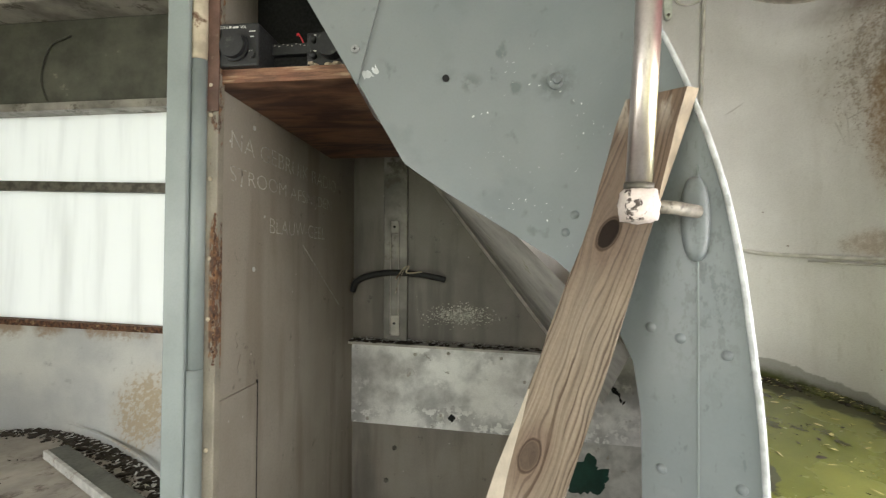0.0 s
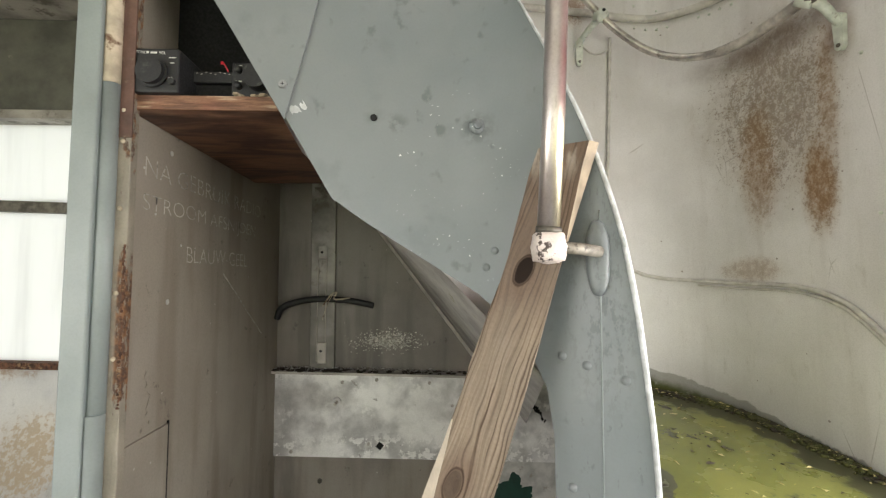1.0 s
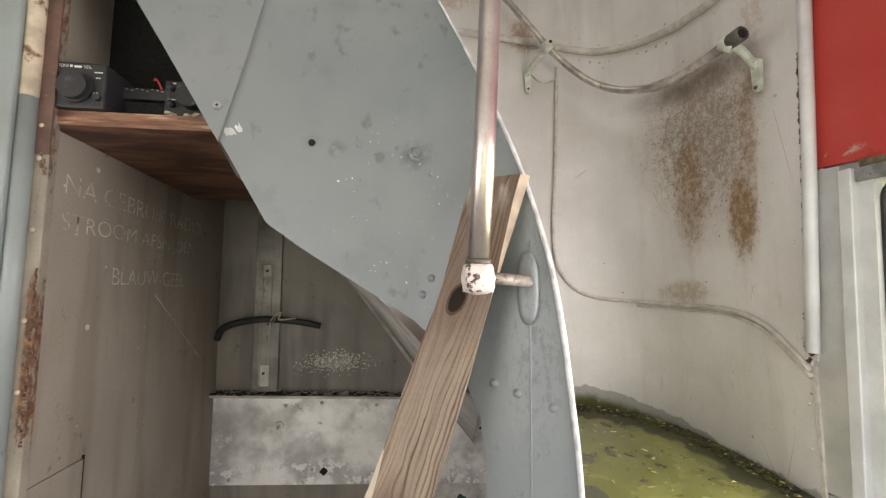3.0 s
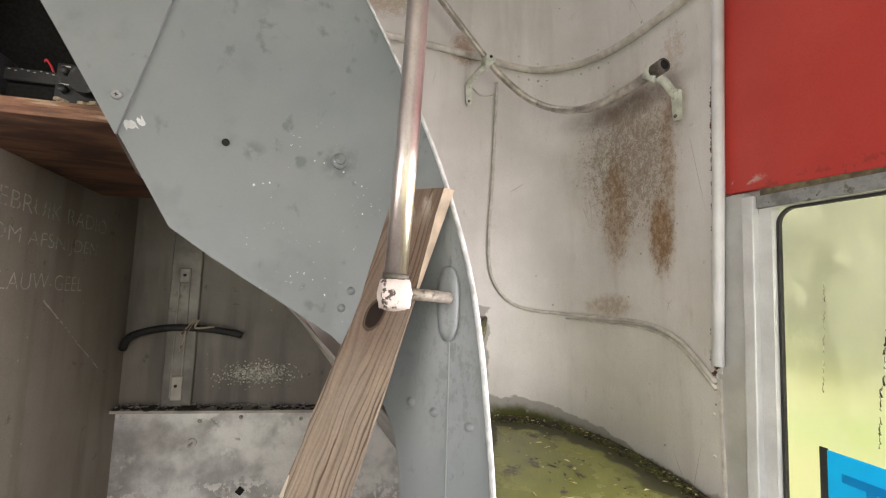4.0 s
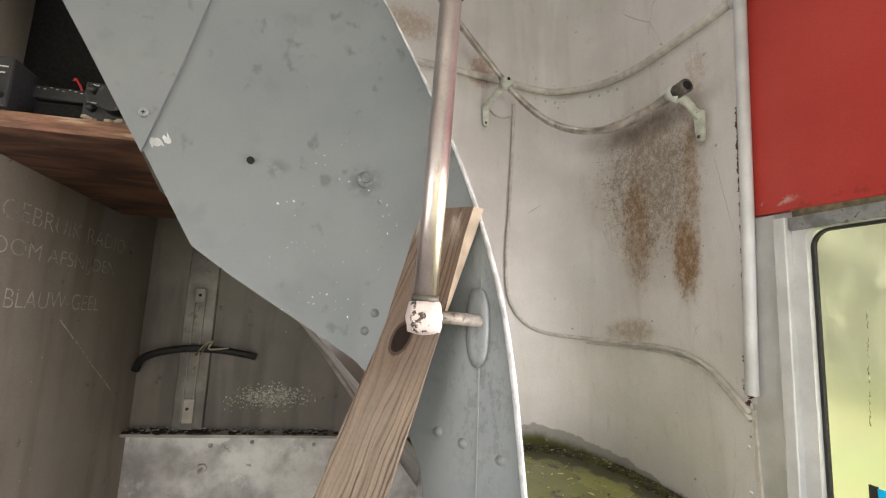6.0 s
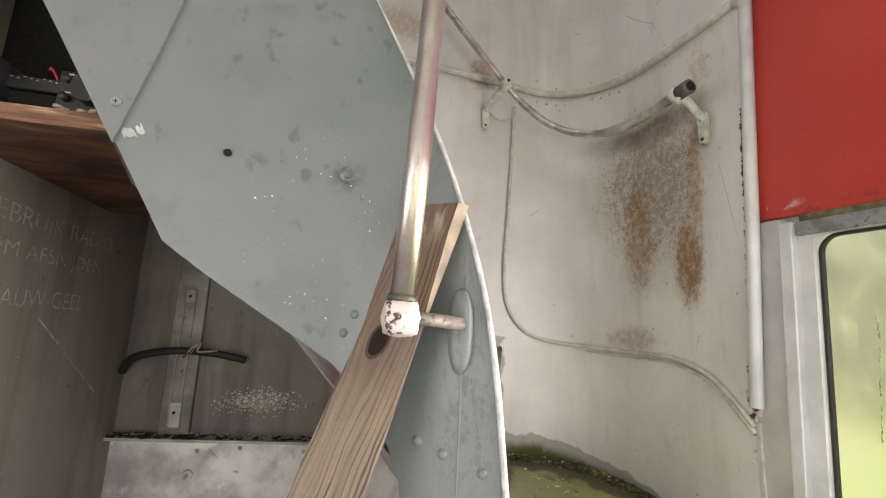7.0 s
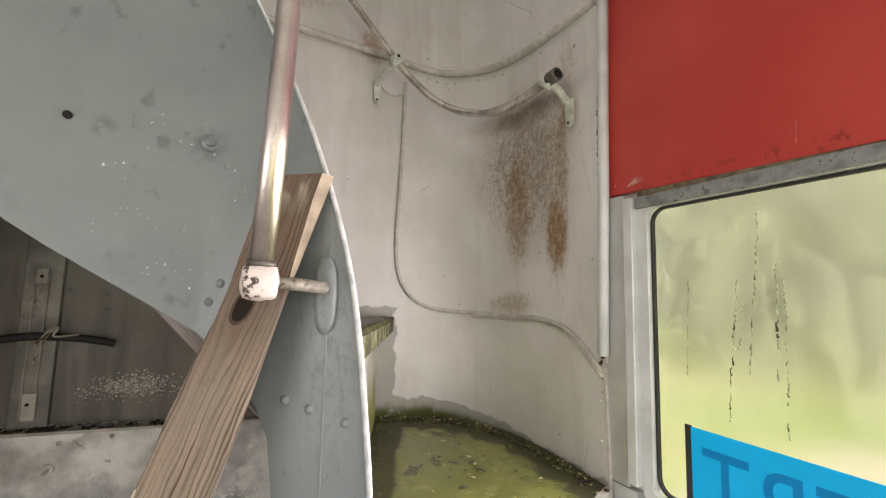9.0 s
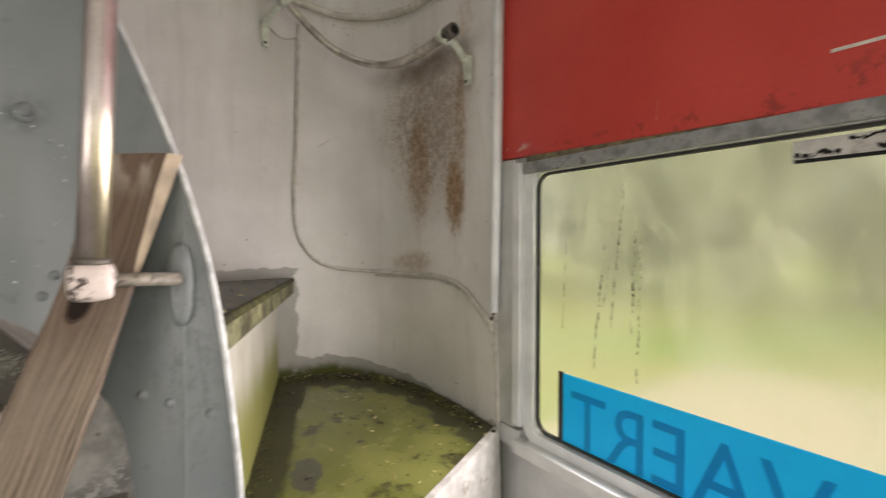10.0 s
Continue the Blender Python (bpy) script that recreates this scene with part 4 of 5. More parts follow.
cord_pts = [(0.560, 1.19, 2.075), (0.553, 1.19, 1.90), (0.545, 1.19, 1.73), (0.537, 1.19, 1.60), (0.541, 1.19, 1.51), (0.560, 1.19, 1.455), (0.60, 1.18, 1.41), (0.66, 1.165, 1.388), (0.742, 1.11, 1.379), (0.80, 1.015, 1.372), (0.823, 0.93, 1.370), (0.828, 0.86, 1.361), (0.830, 0.80, 1.341), (0.830, 0.755, 1.311), (0.830, 0.70, 1.262)]
cord = [(*on_wall(x, y, 0.005), z) for x, y, z in cord_pts]
structure("trim_panel_cord", tube(smooth_path(cord, 5), 0.0052, 8), BEAD, "thin painted cord round the wall panel", "trim", True)
structure("trim_panel_cord_outer", tube(smooth_path([(*on_wall(x, y, 0.003), z - 0.012) for x, y, z in cord_pts[8:]], 4), lambda s: 0.002 + 0.004 * s, 8), BEAD, "flattened end of the painted cord", "trim", True)
structure("trim_wall_end", box(0.8265, 0.692, 0.9, 0.832, 0.699, 1.27, 0.001), BEAD, "raw sheet edge of the stairwell wall", "trim")
structure("trim_rust_edge", ragged((0.8275, 0.704, 1.29), (0.8275, 0.680, 1.86), (0, 1, 0), 0.010, 4, 320), RUST, "rusty flaking edge beside the white tube", "trim")
structure("trim_rust_foot", ragged((0.8265, 0.703, 1.275), (0.8265, 0.697, 1.40), (0, 1, 0), 0.022, 8, 60), RUST, "rusty flaking foot of the white tube", "trim")

rivets = thing("wall_fasteners", "small painted screws in the stairwell wall", "screws", kind="stuff")
bm = bmesh.new()
rnd = random.Random(3)
for i, (x, y, z) in enumerate(bead[2:-1]):
    if i % 2 == 0:
        if rnd.random() < 0.45:
            continue
        px, py = on_wall(x, y, 0.001)
        ball((px, py, z - rnd.uniform(0.026, 0.034)), rnd.uniform(0.0025, 0.004), (1, 1, 1), bm, 8)
    if i % 7 == 3:
        ball((px, py, z + rnd.uniform(0.018, 0.03)), 0.003, (1, 1, 1), bm, 8)
for x, y, z in ((0.83, 0.715, 1.32), (0.83, 0.712, 1.20), (0.83, 0.715, 1.12), (0.83, 0.75, 2.02), (0.83, 0.735, 1.80), (0.83, 0.72, 1.50)):
    ball((*on_wall(x, y, 0.001), z), 0.0035, (1, 1, 1), bm, 8)
part("screw_heads", bm, GREENISH, rivets, smooth=True)

# ---- the bent grab rail on the stairwell wall ----
rail = thing("grab_rail", "bent tarnished steel grab rail on two green brackets", "handrail")
rail_path = smooth_path([(0.08, 1.105, 2.565), (0.19, 1.105, 2.44), (0.30, 1.105, 2.315), (0.40, 1.105, 2.20), (0.499, 1.103, 2.088), (0.556, 1.095, 2.030), (0.615, 1.075, 1.978), (0.675, 1.04, 1.944), (0.721, 0.985, 1.926), (0.745, 0.92, 1.920), (0.755, 0.84, 1.920), (0.757, 0.79, 1.921), (0.757, 0.745, 1.921)], 6)
part("tube", tube(rail_path, lambda s: 0.0095 if s < 0.68 else 0.0115, 12), STEEL_TUBE, rail, smooth=True)
part("open_end", tube([(0.757, 0.757, 1.921), (0.757, 0.727, 1.921)], 0.0152, 18), DARK_STEEL, rail, "dark open tube end", smooth=True)
part("bore", tube([(0.757, 0.7275, 1.921), (0.757, 0.7260, 1.921)], 0.0100, 14), HOLE, rail)


def bracket(hub, foot, away):
    """A cast bracket: clamp ring, bent arm, foot plate with two screws."""
    b = part("bracket", tube([Vector(hub) + Vector((-0.008, 0.008, 0.008)), Vector(hub) + Vector((0.008, -0.008, -0.008))], 0.016, 12), GREENISH, rail, "pale green cast bracket", True)
    h, f, a = Vector(hub), Vector(foot), Vector(away)
    part("arm", tube(smooth_path([h, h.lerp(f, 0.45) + Vector((0, 0, 0.016)), f + Vector((0, 0, 0.028)) - a * 0.016, f + Vector((0, 0, 0.018)) - a * 0.004], 5), lambda s: 0.0100 - 0.002 * s, 12), GREENISH, b, smooth=True)
    side = a.cross(Vector((0, 0, 1))).normalized()
    bm = bmesh.new()
    rows = []
    for off in (0.0, 0.010):
        ring = []
        for i in range(20):
            t = 2 * math.pi * i / 20
            w = 0.0115 if math.sin(t) > 0 else 0.009
            ring.append(bm.verts.new(f - a * off + side * math.cos(t) * w + Vector((0, 0, 1)) * (math.sin(t) * 0.011 + (0.026 if math.sin(t) > 0 else -0.026))))
        rows.append(ring)
    for i in range(20):
        bm.faces.new((rows[0][i], rows[0][(i + 1) % 20], rows[1][(i + 1) % 20], rows[1][i]))
    bm.faces.new(rows[1])
    bm.faces.new(rows[0][::-1])
    part("foot_plate", bm, GREENISH, b)
    for dz in (0.018, -0.027):
        part("screw", ball(f - a * 0.0105 + Vector((0, 0, dz)), 0.0042, (1, 1, 1), seg=8), DARK_STEEL, b, smooth=True)


bracket((0.499, 1.103, 2.088), (0.470, 1.196, 2.030), (0.05, 1, 0))
bracket((0.757, 0.764, 1.920), (0.8295, 0.768, 1.858), (1, 0.03, 0))
part("hub_ball", ball((0.499, 1.098, 2.090), 0.0165), GREENISH, rail, "round clamp of the bracket", smooth=True)
part("hub_bore", tube([(0.499, 1.083, 2.092), (0.499, 1.0805, 2.092)], 0.0042, 10), HOLE, rail)

loop_cord = thing("cord_loop", "thin painted cord sagging behind the bracket", "cord")
part("strand", tube(smooth_path([(0.478, 1.190, 2.052), (0.500, 1.186, 2.030), (0.528, 1.184, 2.026), (0.556, 1.186, 2.040)], 5), 0.0025, 6), BEAD, loop_cord, smooth=True)

# ---- the steps ----
def tread_z(x, y):
    return 1.035 + 0.10 * (y - 0.64) - 0.04 * (x - 0.65)


edge = wall_plan(40, -0.002)
lower = thing("stair_lower", "winder step under wet green algae and leaves", "stair", kind="structure")
poly = [(0.828, 0.690)] + [p for p in edge[1:] if p[0] > 0.47] + [(0.470, 1.199), (0.225, 0.47), (0.27, 0.405)]
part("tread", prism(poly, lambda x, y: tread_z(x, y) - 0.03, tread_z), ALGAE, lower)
n0, n1 = Vector((0.268, 0.400)), Vector((0.832, 0.692))
bm = bmesh.new()
prism([n0[:], n1[:], (n1 + Vector((-0.006, 0.012)))[:], (n0 + Vector((-0.006, 0.012)))[:]], 0.02, lambda x, y: tread_z(x, y) + 0.003, bm)
part("riser", bm, FLAKED, lower, "white painted riser, flaking")

upper = thing("stair_upper", "winder step with mossy edge and stained riser", "stair", kind="structure")
u0, u1 = Vector((0.250, 0.484)), Vector((0.520, 1.165))
d = (u1 - u0).normalized()
nrm = Vector((d.y, -d.x))
part("tread", prism([u0[:], u1[:], (0.522, 1.198), (0.33, 1.198), (0.225, 0.56)], 1.335, 1.368), WET, upper, "wet black tread")
part("nosing", tube([(u0.x, u0.y, 1.3635), (u1.x, u1.y, 1.3635)], 0.006, 8), MOSS, upper, "mossy step edge", True)
f0, f1 = u0 + nrm * 0.004, u1 + nrm * 0.004
part("nosing_face", prism([f0[:], f1[:], (f1 - nrm * 0.006)[:], (f0 - nrm * 0.006)[:]], 1.330, 1.361), NOSING, upper, "tread front dark with moss and algae")
r0, r1 = u0 - nrm * 0.022, Vector((0.487, 1.20))
part("riser", prism([r0[:], r1[:], (r1 - nrm * 0.012)[:], (r0 - nrm * 0.012)[:]], 1.0, 1.336), RISER, upper, "cream riser stained green by algae")

# growth along the foot of the wall
moss = thing("moss_border", "dark moss and dirt along the foot of the wall", "moss", kind="stuff")
bm = bmesh.new()
rnd = random.Random(11)
foot = [p for p in wall_plan(120, 0.012) if p[0] > 0.49 and p[1] > 0.735]
for x, y in foot:
    for _ in range(20):
        px, py = x - abs(rnd.gauss(0, 0.014)), y - abs(rnd.gauss(0, 0.016))
        ball((px, py, tread_z(px, py) + rnd.uniform(-0.002, 0.004)), rnd.uniform(0.0018, 0.0062), (1.2, 1.1, rnd.uniform(0.35, 0.8)), bm, 6)
for i in range(420):
    s = rnd.random()
    p = r0.lerp(r1, s) + nrm * abs(rnd.gauss(0, 0.012))
    ball((p.x, p.y, tread_z(p.x, p.y)), rnd.uniform(0.0015, 0.005), (1, 1, 0.5), bm, 6)
for i in range(520):
    s = rnd.random()
    p = u0.lerp(u1, s) + nrm * min(0.005, rnd.gauss(-0.008, 0.008))
    ball((p.x, p.y, 1.366 - max(0, (p - u0.lerp(u1, s)).dot(nrm)) * 0.8), rnd.uniform(0.0012, 0.0042), (1.2, 1, 0.55), bm, 6)
part("growth", bm, MOSS, moss, smooth=True)

litter = thing("leaf_litter", "scattered dry leaf bits and seeds on the wet steps", "leaf litter", kind="stuff")
bm, bm2 = bmesh.new(), bmesh.new()


def flake(bm, x, y, z, size, rnd):
    a = rnd.uniform(0, 6.3)
    l, w = size, size * rnd.uniform(0.25, 0.6)
    ca, sa = math.cos(a), math.sin(a)
    top = [bm.verts.new((x + ca * u * l - sa * v * w, y + sa * u * l + ca * v * w, z + 0.001 + rnd.uniform(0, 0.003))) for u, v in ((-1, 0), (-0.4, 0.8), (0.5, 0.7), (1, 0), (0.4, -0.8), (-0.5, -0.6))]
    bm.faces.new(top)


for _ in range(300):
    x, y = rnd.uniform(0.30, 0.81), rnd.uniform(0.5, 1.15)
    if (Vector((x, y)) - n0).dot(Vector((-(n1 - n0).y, (n1 - n0).x))) < 0.004 or (Vector((x, y)) - r0).dot(nrm) < 0.01:
        continue
    if (max(0, x - 0.35) / 0.46) ** 3.5 + (max(0, y - 0.7) / 0.48) ** 3.5 > 1:
        continue
    flake(bm if rnd.random() < 0.6 else bm2, x, y, tread_z(x, y), rnd.choice((0.0015, 0.002, 0.002, 0.003, 0.004, 0.006, 0.009)), rnd)
for _ in range(60):
    p = u0.lerp(u1, rnd.random()) - nrm * rnd.uniform(0, 0.12)
    flake(bm if rnd.random() < 0.7 else bm2, p.x, p.y, 1.369, rnd.choice((0.002, 0.003, 0.005)), rnd)
for _ in range(90):
    x, y = rnd.choice(foot)
    px, py = x - abs(rnd.gauss(0.006, 0.02)), y - abs(rnd.gauss(0.006, 0.02))
    flake(bm, px, py, tread_z(px, py) + 0.004, rnd.choice((0.002, 0.003, 0.004, 0.006)), rnd)
part("pale_bits", bm, LEAF, litter)
part("dark_bits", bm2, DIRT, litter)

# ---- the blue-grey stair panel ----
PANEL = [(-0.80, 0.53), (0.06, 0.53), (0.09, 0.524), (0.13, 0.508), (0.165, 0.485), (0.2125, 0.450), (0.263, 0.425), (0.40, 0.35)]
panel_y = piecewise(PANEL)
low_z = piecewise([(-0.58, 2.30), (-0.215, 1.696), (-0.148, 1.585), (-0.091, 1.486), (-0.046, 1.454), (0.089, 1.368), (0.12, 1.338), (0.15, 1.292), (0.162, 1.262), (0.168, 1.21), (0.1705, 0.5)])
RIM_LINE = [(-0.12, 2.30), (0.0, 2.04), (0.085, 1.85), (0.11, 1.795), (0.145, 1.715), (0.177, 1.63), (0.203, 1.55), (0.227, 1.457), (0.24, 1.38), (0.248, 1.30), (0.2555, 1.19), (0.258, 1.0), (0.259, 0.5)]
high_z = piecewise(RIM_LINE)
panel = thing("stair_panel", "blue-grey painted sheet-steel stair panel, chipped and blistered", "panel")
xs = sorted({round(-0.58 + 0.013 * i, 4) for i in range(65)} | {-0.215, -0.148, -0.091, -0.046, 0.089, 0.15, 0.162, 0.168, 0.1705, 0.2125, 0.24, 0.248, 0.2555, 0.258, 0.259})
bm = bmesh.new()
cols = []
for x in [v for v in xs if v <= 0.2591]:
    z0, z1 = min(low_z(x), high_z(x) - 0.001), high_z(x)
    if x > 0.1705:
        z0 = 0.5
    cols.append([bm.verts.new((x, panel_y(x), z0 + (z1 - z0) * j / 12)) for j in range(13)])
for a, b in zip(cols, cols[1:]):
    for j in range(12):
        bm.faces.new((a[j], b[j], b[j + 1], a[j + 1]))
sheet = part("sheet", bm, BLUE, panel, smooth=True)
sol = sheet.modifiers.new("thickness", "SOLIDIFY")
sol.thickness, sol.offset = 0.003, 1.0
crisp = sheet.modifiers.new("crisp_edges", "EDGE_SPLIT")
crisp.split_angle = radians(40)
rim = smooth_path([(x, panel_y(x) - 0.001, z) for x, z in RIM_LINE], 5)
part("rim", tube(rim, lambda q: 0.0014 + 0.0018 * min(1.0, max(0.0, (q - 0.25) / 0.4)), 8), RIM, panel, "pale bare edge", True)

part("crease", tube([(0.2125 - 0.008 * (1.46 - z), panel_y(0.2125 - 0.008 * (1.46 - z)) + 0.0002, z) for z in (1.46, 1.40, 1.2, 1.0, 0.6)], 0.0011, 6), POST, panel, "thin paler line along the crease", True)

# the overlapping plate, upper left of the sheet
bm = bmesh.new()
lo = [(-0.578, 2.295), (-0.218, 1.700), (-0.150, 1.584)]
hi = [(0.02, 2.30), (-0.122, 1.690), (-0.143, 1.592)]
front = [bm.verts.new((x, 0.5262, z)) for x, z in lo + hi[::-1][1:2] + hi[:1]]
back = [bm.verts.new((v.co.x, 0.5295, v.co.z)) for v in front]
bm.faces.new(front)
bm.faces.new(back[::-1])
for i in range(len(front)):
    bm.faces.new((front[i], front[(i + 1) % len(front)], back[(i + 1) % len(front)], back[i]))
part("overlap_plate", bm, BLUE, panel, "second sheet screwed over the first")
sc = part("screw", hexbolt((-0.152, 0.5250, 1.628), 0.0058, 0.003, sides=14), RAIL_GREY, panel, "cross-head screw")
part("slot", box(-0.1540, 0.5230, 1.6276, -0.1500, 0.5238, 1.6284), HOLE, sc)
part("slot", box(-0.1524, 0.5230, 1.6260, -0.1516, 0.5236, 1.6300), HOLE, sc)
part("scraped_patch", ragged((-0.1425, 0.5294, 1.594), (-0.126, 0.5294, 1.606), (-0.6, 0, 1), 0.019, 9, 9), RIM, panel, "bare scraped spot")
part("hole", tube([(-0.040, 0.5292, 1.588), (-0.040, 0.5272, 1.588)], 0.0042, 14), HOLE, panel, "round drilled hole")
bm = ball((0.090, panel_y(0.09) - 0.001, 1.577), 0.0105, (1, 0.35, 1), seg=14)
bolt = part("bolt", bm, BLUE, panel, "painted-over bolt head", True)
part("bolt_nut", hexbolt((0.090, panel_y(0.09) - 0.005, 1.577), 0.0058, 0.004, sides=10), BLUE, bolt, smooth=False)
for x, z in ((0.178, 1.300), (0.2, 1.292), (0.233, 1.28), (0.185, 1.16), (0.242, 1.16), (0.10, 1.40), (0.11, 1.42)):
    part("rivet", ball((x, panel_y(x) + 0.0030, z), 0.0058, (1, 1, 1), seg=16), BLUE, panel, smooth=True)

# ---- the chrome pole with its joint and wall plate ----
pole = thing("grab_pole", "worn chrome grab pole in a chipped white joint", "handrail")
part("tube", tube([(0.144, 0.4085, 1.428), (0.151, 0.403, 1.56), (0.1582, 0.398, 1.745), (0.1584, 0.398, 1.75)], 0.0112, 20), CHROME, pole, smooth=True)
elbow = part("elbow", tube([(0.1580, 0.398, 1.7405), (0.1581, 0.398, 1.742), (0.1590, 0.3975, 1.760), (0.1600, 0.397, 1.777)], lambda q: 0.0138 if q < 0.1 else 0.0148 - 0.0012 * q, 20), ELBOW, pole, "dark stained elbow", True)
part("knuckle", ball((0.1612, 0.397, 1.788), 0.0172, (1, 0.95, 1), seg=20), ELBOW, elbow, smooth=True)
part("cap", ball((0.1685, 0.389, 1.788), 0.0140, (1, 1, 1), seg=20), ELBOW, elbow, smooth=True)
part("upper_tube", tube([(0.1625, 0.398, 1.795), (0.170, 0.402, 1.90), (0.20, 0.42, 2.30)], 0.0108, 16), CHROME, pole, smooth=True)
bm = bmesh.new()
bmesh.ops.create_cube(bm, size=1, matrix=Matrix.Translation((0.144, 0.409, 1.4165)) @ Matrix.Diagonal((0.030, 0.030, 0.030, 1)))
bmesh.ops.subdivide_edges(bm, edges=bm.edges, cuts=5, use_grid_fill=True)
for v in bm.verts:
    c = Vector((0.144, 0.409, 1.4165))
    o = v.co - c
    v.co = c + o.lerp(o.normalized() * 0.0175, 0.55) + Vector((noise.noise(v.co * 160), noise.noise(v.co * 160 + Vector((7, 0, 0))), noise.noise(v.co * 160 + Vector((0, 9, 0))))) * 0.0018
part("joint", bm, CHIPPED, pole, "square joint with flaking white enamel", True)
part("joint_collar", tube([(0.1442, 0.4085, 1.430), (0.1445, 0.408, 1.4365)], 0.0128, 14), DARK_STEEL, pole, smooth=True)
part("stub", tube([(0.150, 0.411, 1.417), (0.182, 0.425, 1.416), (0.207, 0.440, 1.414)], 0.0062, 12), plain("stained_bar", (0.24, 0.22, 0.18), 0.55, 0.2, vary=0.5, scale=90, dirt=(0.07, 0.06, 0.05), dirt_scale=70, dirt_at=0.54), pole, "short stained cross bar", True)
bm = bmesh.new()
rows = []
for off, sc_ in ((0.0, 1.0), (0.003, 1.0), (0.0055, 0.90), (0.0075, 0.68), (0.0085, 0.38)):
    ring = []
    for i in range(28):
        a = 2 * math.pi * i / 28
        du = math.copysign(abs(math.cos(a)) ** 0.8, math.cos(a)) * 0.0125 * sc_
        dz = math.copysign(abs(math.sin(a)) ** 0.85, math.sin(a)) * (0.028 + 0.013 * sc_)
        ring.append(bm.verts.new((0.2105 + du * 0.83 - off * 0.55, 0.4515 - du * 0.55 - off * 0.83, 1.408 + dz)))
    rows.append(ring)
for a, b in zip(rows, rows[1:]):
    for i in range(28):
        bm.faces.new((a[i], a[(i + 1) % 28], b[(i + 1) % 28], b[i]))
bm.faces.new(rows[-1])
bm.faces.new(rows[0][::-1])
part("foot_plate", bm, BLUE, pole, "oval painted foot plate", True)

# ---- the leaning plank ----
plank = thing("wooden_plank", "weathered pine plank with dark knots, propped behind the pole", "plank")
bm = bmesh.new()
left_x = piecewise([(0.45, -0.230), (1.1, 0.004), (1.2, 0.040), (1.3, 0.077), (1.4, 0.113), (1.534, 0.152)])
right_x = piecewise([(0.45, -0.145), (1.1, 0.072), (1.2, 0.105), (1.3, 0.137), (1.4, 0.166), (1.534, 0.1995)])
rows = []
for i in range(37):
    z = 0.45 + (1.534 - 0.45) * i / 36
    xl, xr, s = left_x(z), right_x(z), 1.534 - z
    wav = 0.0010 * math.sin(z * 37) + 0.0006 * math.sin(z * 91)
    yr, yl = 0.441 + 0.012 * s, 0.472 + 0.02 * s
    cutback = 0.010 * max(0.0, min(1.0, (z - 1.40) / 0.13))
    wane = 0.0012 + 0.017 * max(0.0, min(1.0, (1.235 - z) / 0.14))
    slope = (yr - yl) / (xr - xl)
    rows.append([bm.verts.new(v) for v in ((xl + wav, yl + wane * 0.35, z), (xl + wav + wane, yl + slope * wane, z), (xr + wav * 0.6, yr, z), (xr + 0.004 + cutback, yr + 0.011 - cutback * 0.4, z), (xl + 0.006, yl + 0.012, z))])
for a, b in zip(rows, rows[1:]):
    for j in range(5):
        f = bm.faces.new((a[j], a[(j + 1) % 5], b[(j + 1) % 5], b[j]))
        f.material_index = 1 if j == 2 and a[0].co.z > 1.395 else 2 if j == 0 and a[0].co.z < 1.21 else 0
bm.faces.new(rows[0][::-1])
bm.faces.new(rows[-1]).material_index = 1
bmesh.ops.bevel(bm, geom=[e for e in bm.edges if len(e.link_faces) == 2 and e.calc_face_angle() > 1.0], offset=0.0012, segments=2, affect="EDGES")
ob = part("board", bm, PLANK_WOOD, plank)
ob.data.materials.append(CUT_WOOD)
ob.data.materials.append(WANE)

# ---- the locker under the stairs ----
bm = bmesh.new()
prism([(-0.3605, 0.555), (-0.366, 1.2), (-0.378, 1.2), (-0.3725, 0.555)], 0.0, 2.3, bm)
locker_side = structure("wall_locker_side", bm, LOCKER, "grey-brown locker side with chalk writing and drilled holes", "wall")
bm = bmesh.new()
cols = [((-0.578, 0.536, 2.30), (-0.50, 1.195, 2.15)), ((-0.22, 0.536, 1.705), (-0.30, 1.195, 1.81)), ((-0.13, 0.536, 1.545), (-0.22, 1.195, 1.69)), ((0.03, 0.536, 1.412), (0.09, 1.195, 1.275)), ((0.165, 0.50, 1.27), (0.30, 1.195, 0.995))]
cols = [[bm.verts.new(Vector(a).lerp(Vector(b), s / 6)) for s in range(7)] for a, b in cols]
for a, b in zip(cols, cols[1:]):
    for j in range(6):
        bm.faces.new((a[j], b[j], b[j + 1], a[j + 1]))
structure("wall_stair_soffit", bm, SOFFIT, "grey flaking underside of the stairs", "stair soffit")
structure("trim_soffit_angle", tube([(-0.20, 1.19, 1.66), (-0.116, 1.19, 1.547), (0.141, 1.19, 1.205), (0.262, 1.19, 1.043)], 0.0075, 6), STRIP, "metal angle along the stair underside", "trim")

bm = bmesh.new()
ring = [(-0.366, 0.0), (0.44, 0.0), (0.40, 0.87), (0.34, 0.955), (0.141, 1.208), (-0.116, 1.550), (-0.22, 1.69), (-0.366, 2.0)]
rows = [[bm.verts.new((x, y, z)) for x, z in ring] for y in (1.1945, 1.1985)]
bm.faces.new(rows[0])
bm.faces.new(rows[1][::-1])
for i in range(len(ring)):
    bm.faces.new((rows[0][i], rows[0][(i + 1) % len(ring)], rows[1][(i + 1) % len(ring)], rows[1][i]))
structure("wall_locker_back", bm, LOCKER_BACK, "dusty grey sheet-metal back of the locker", "wall")

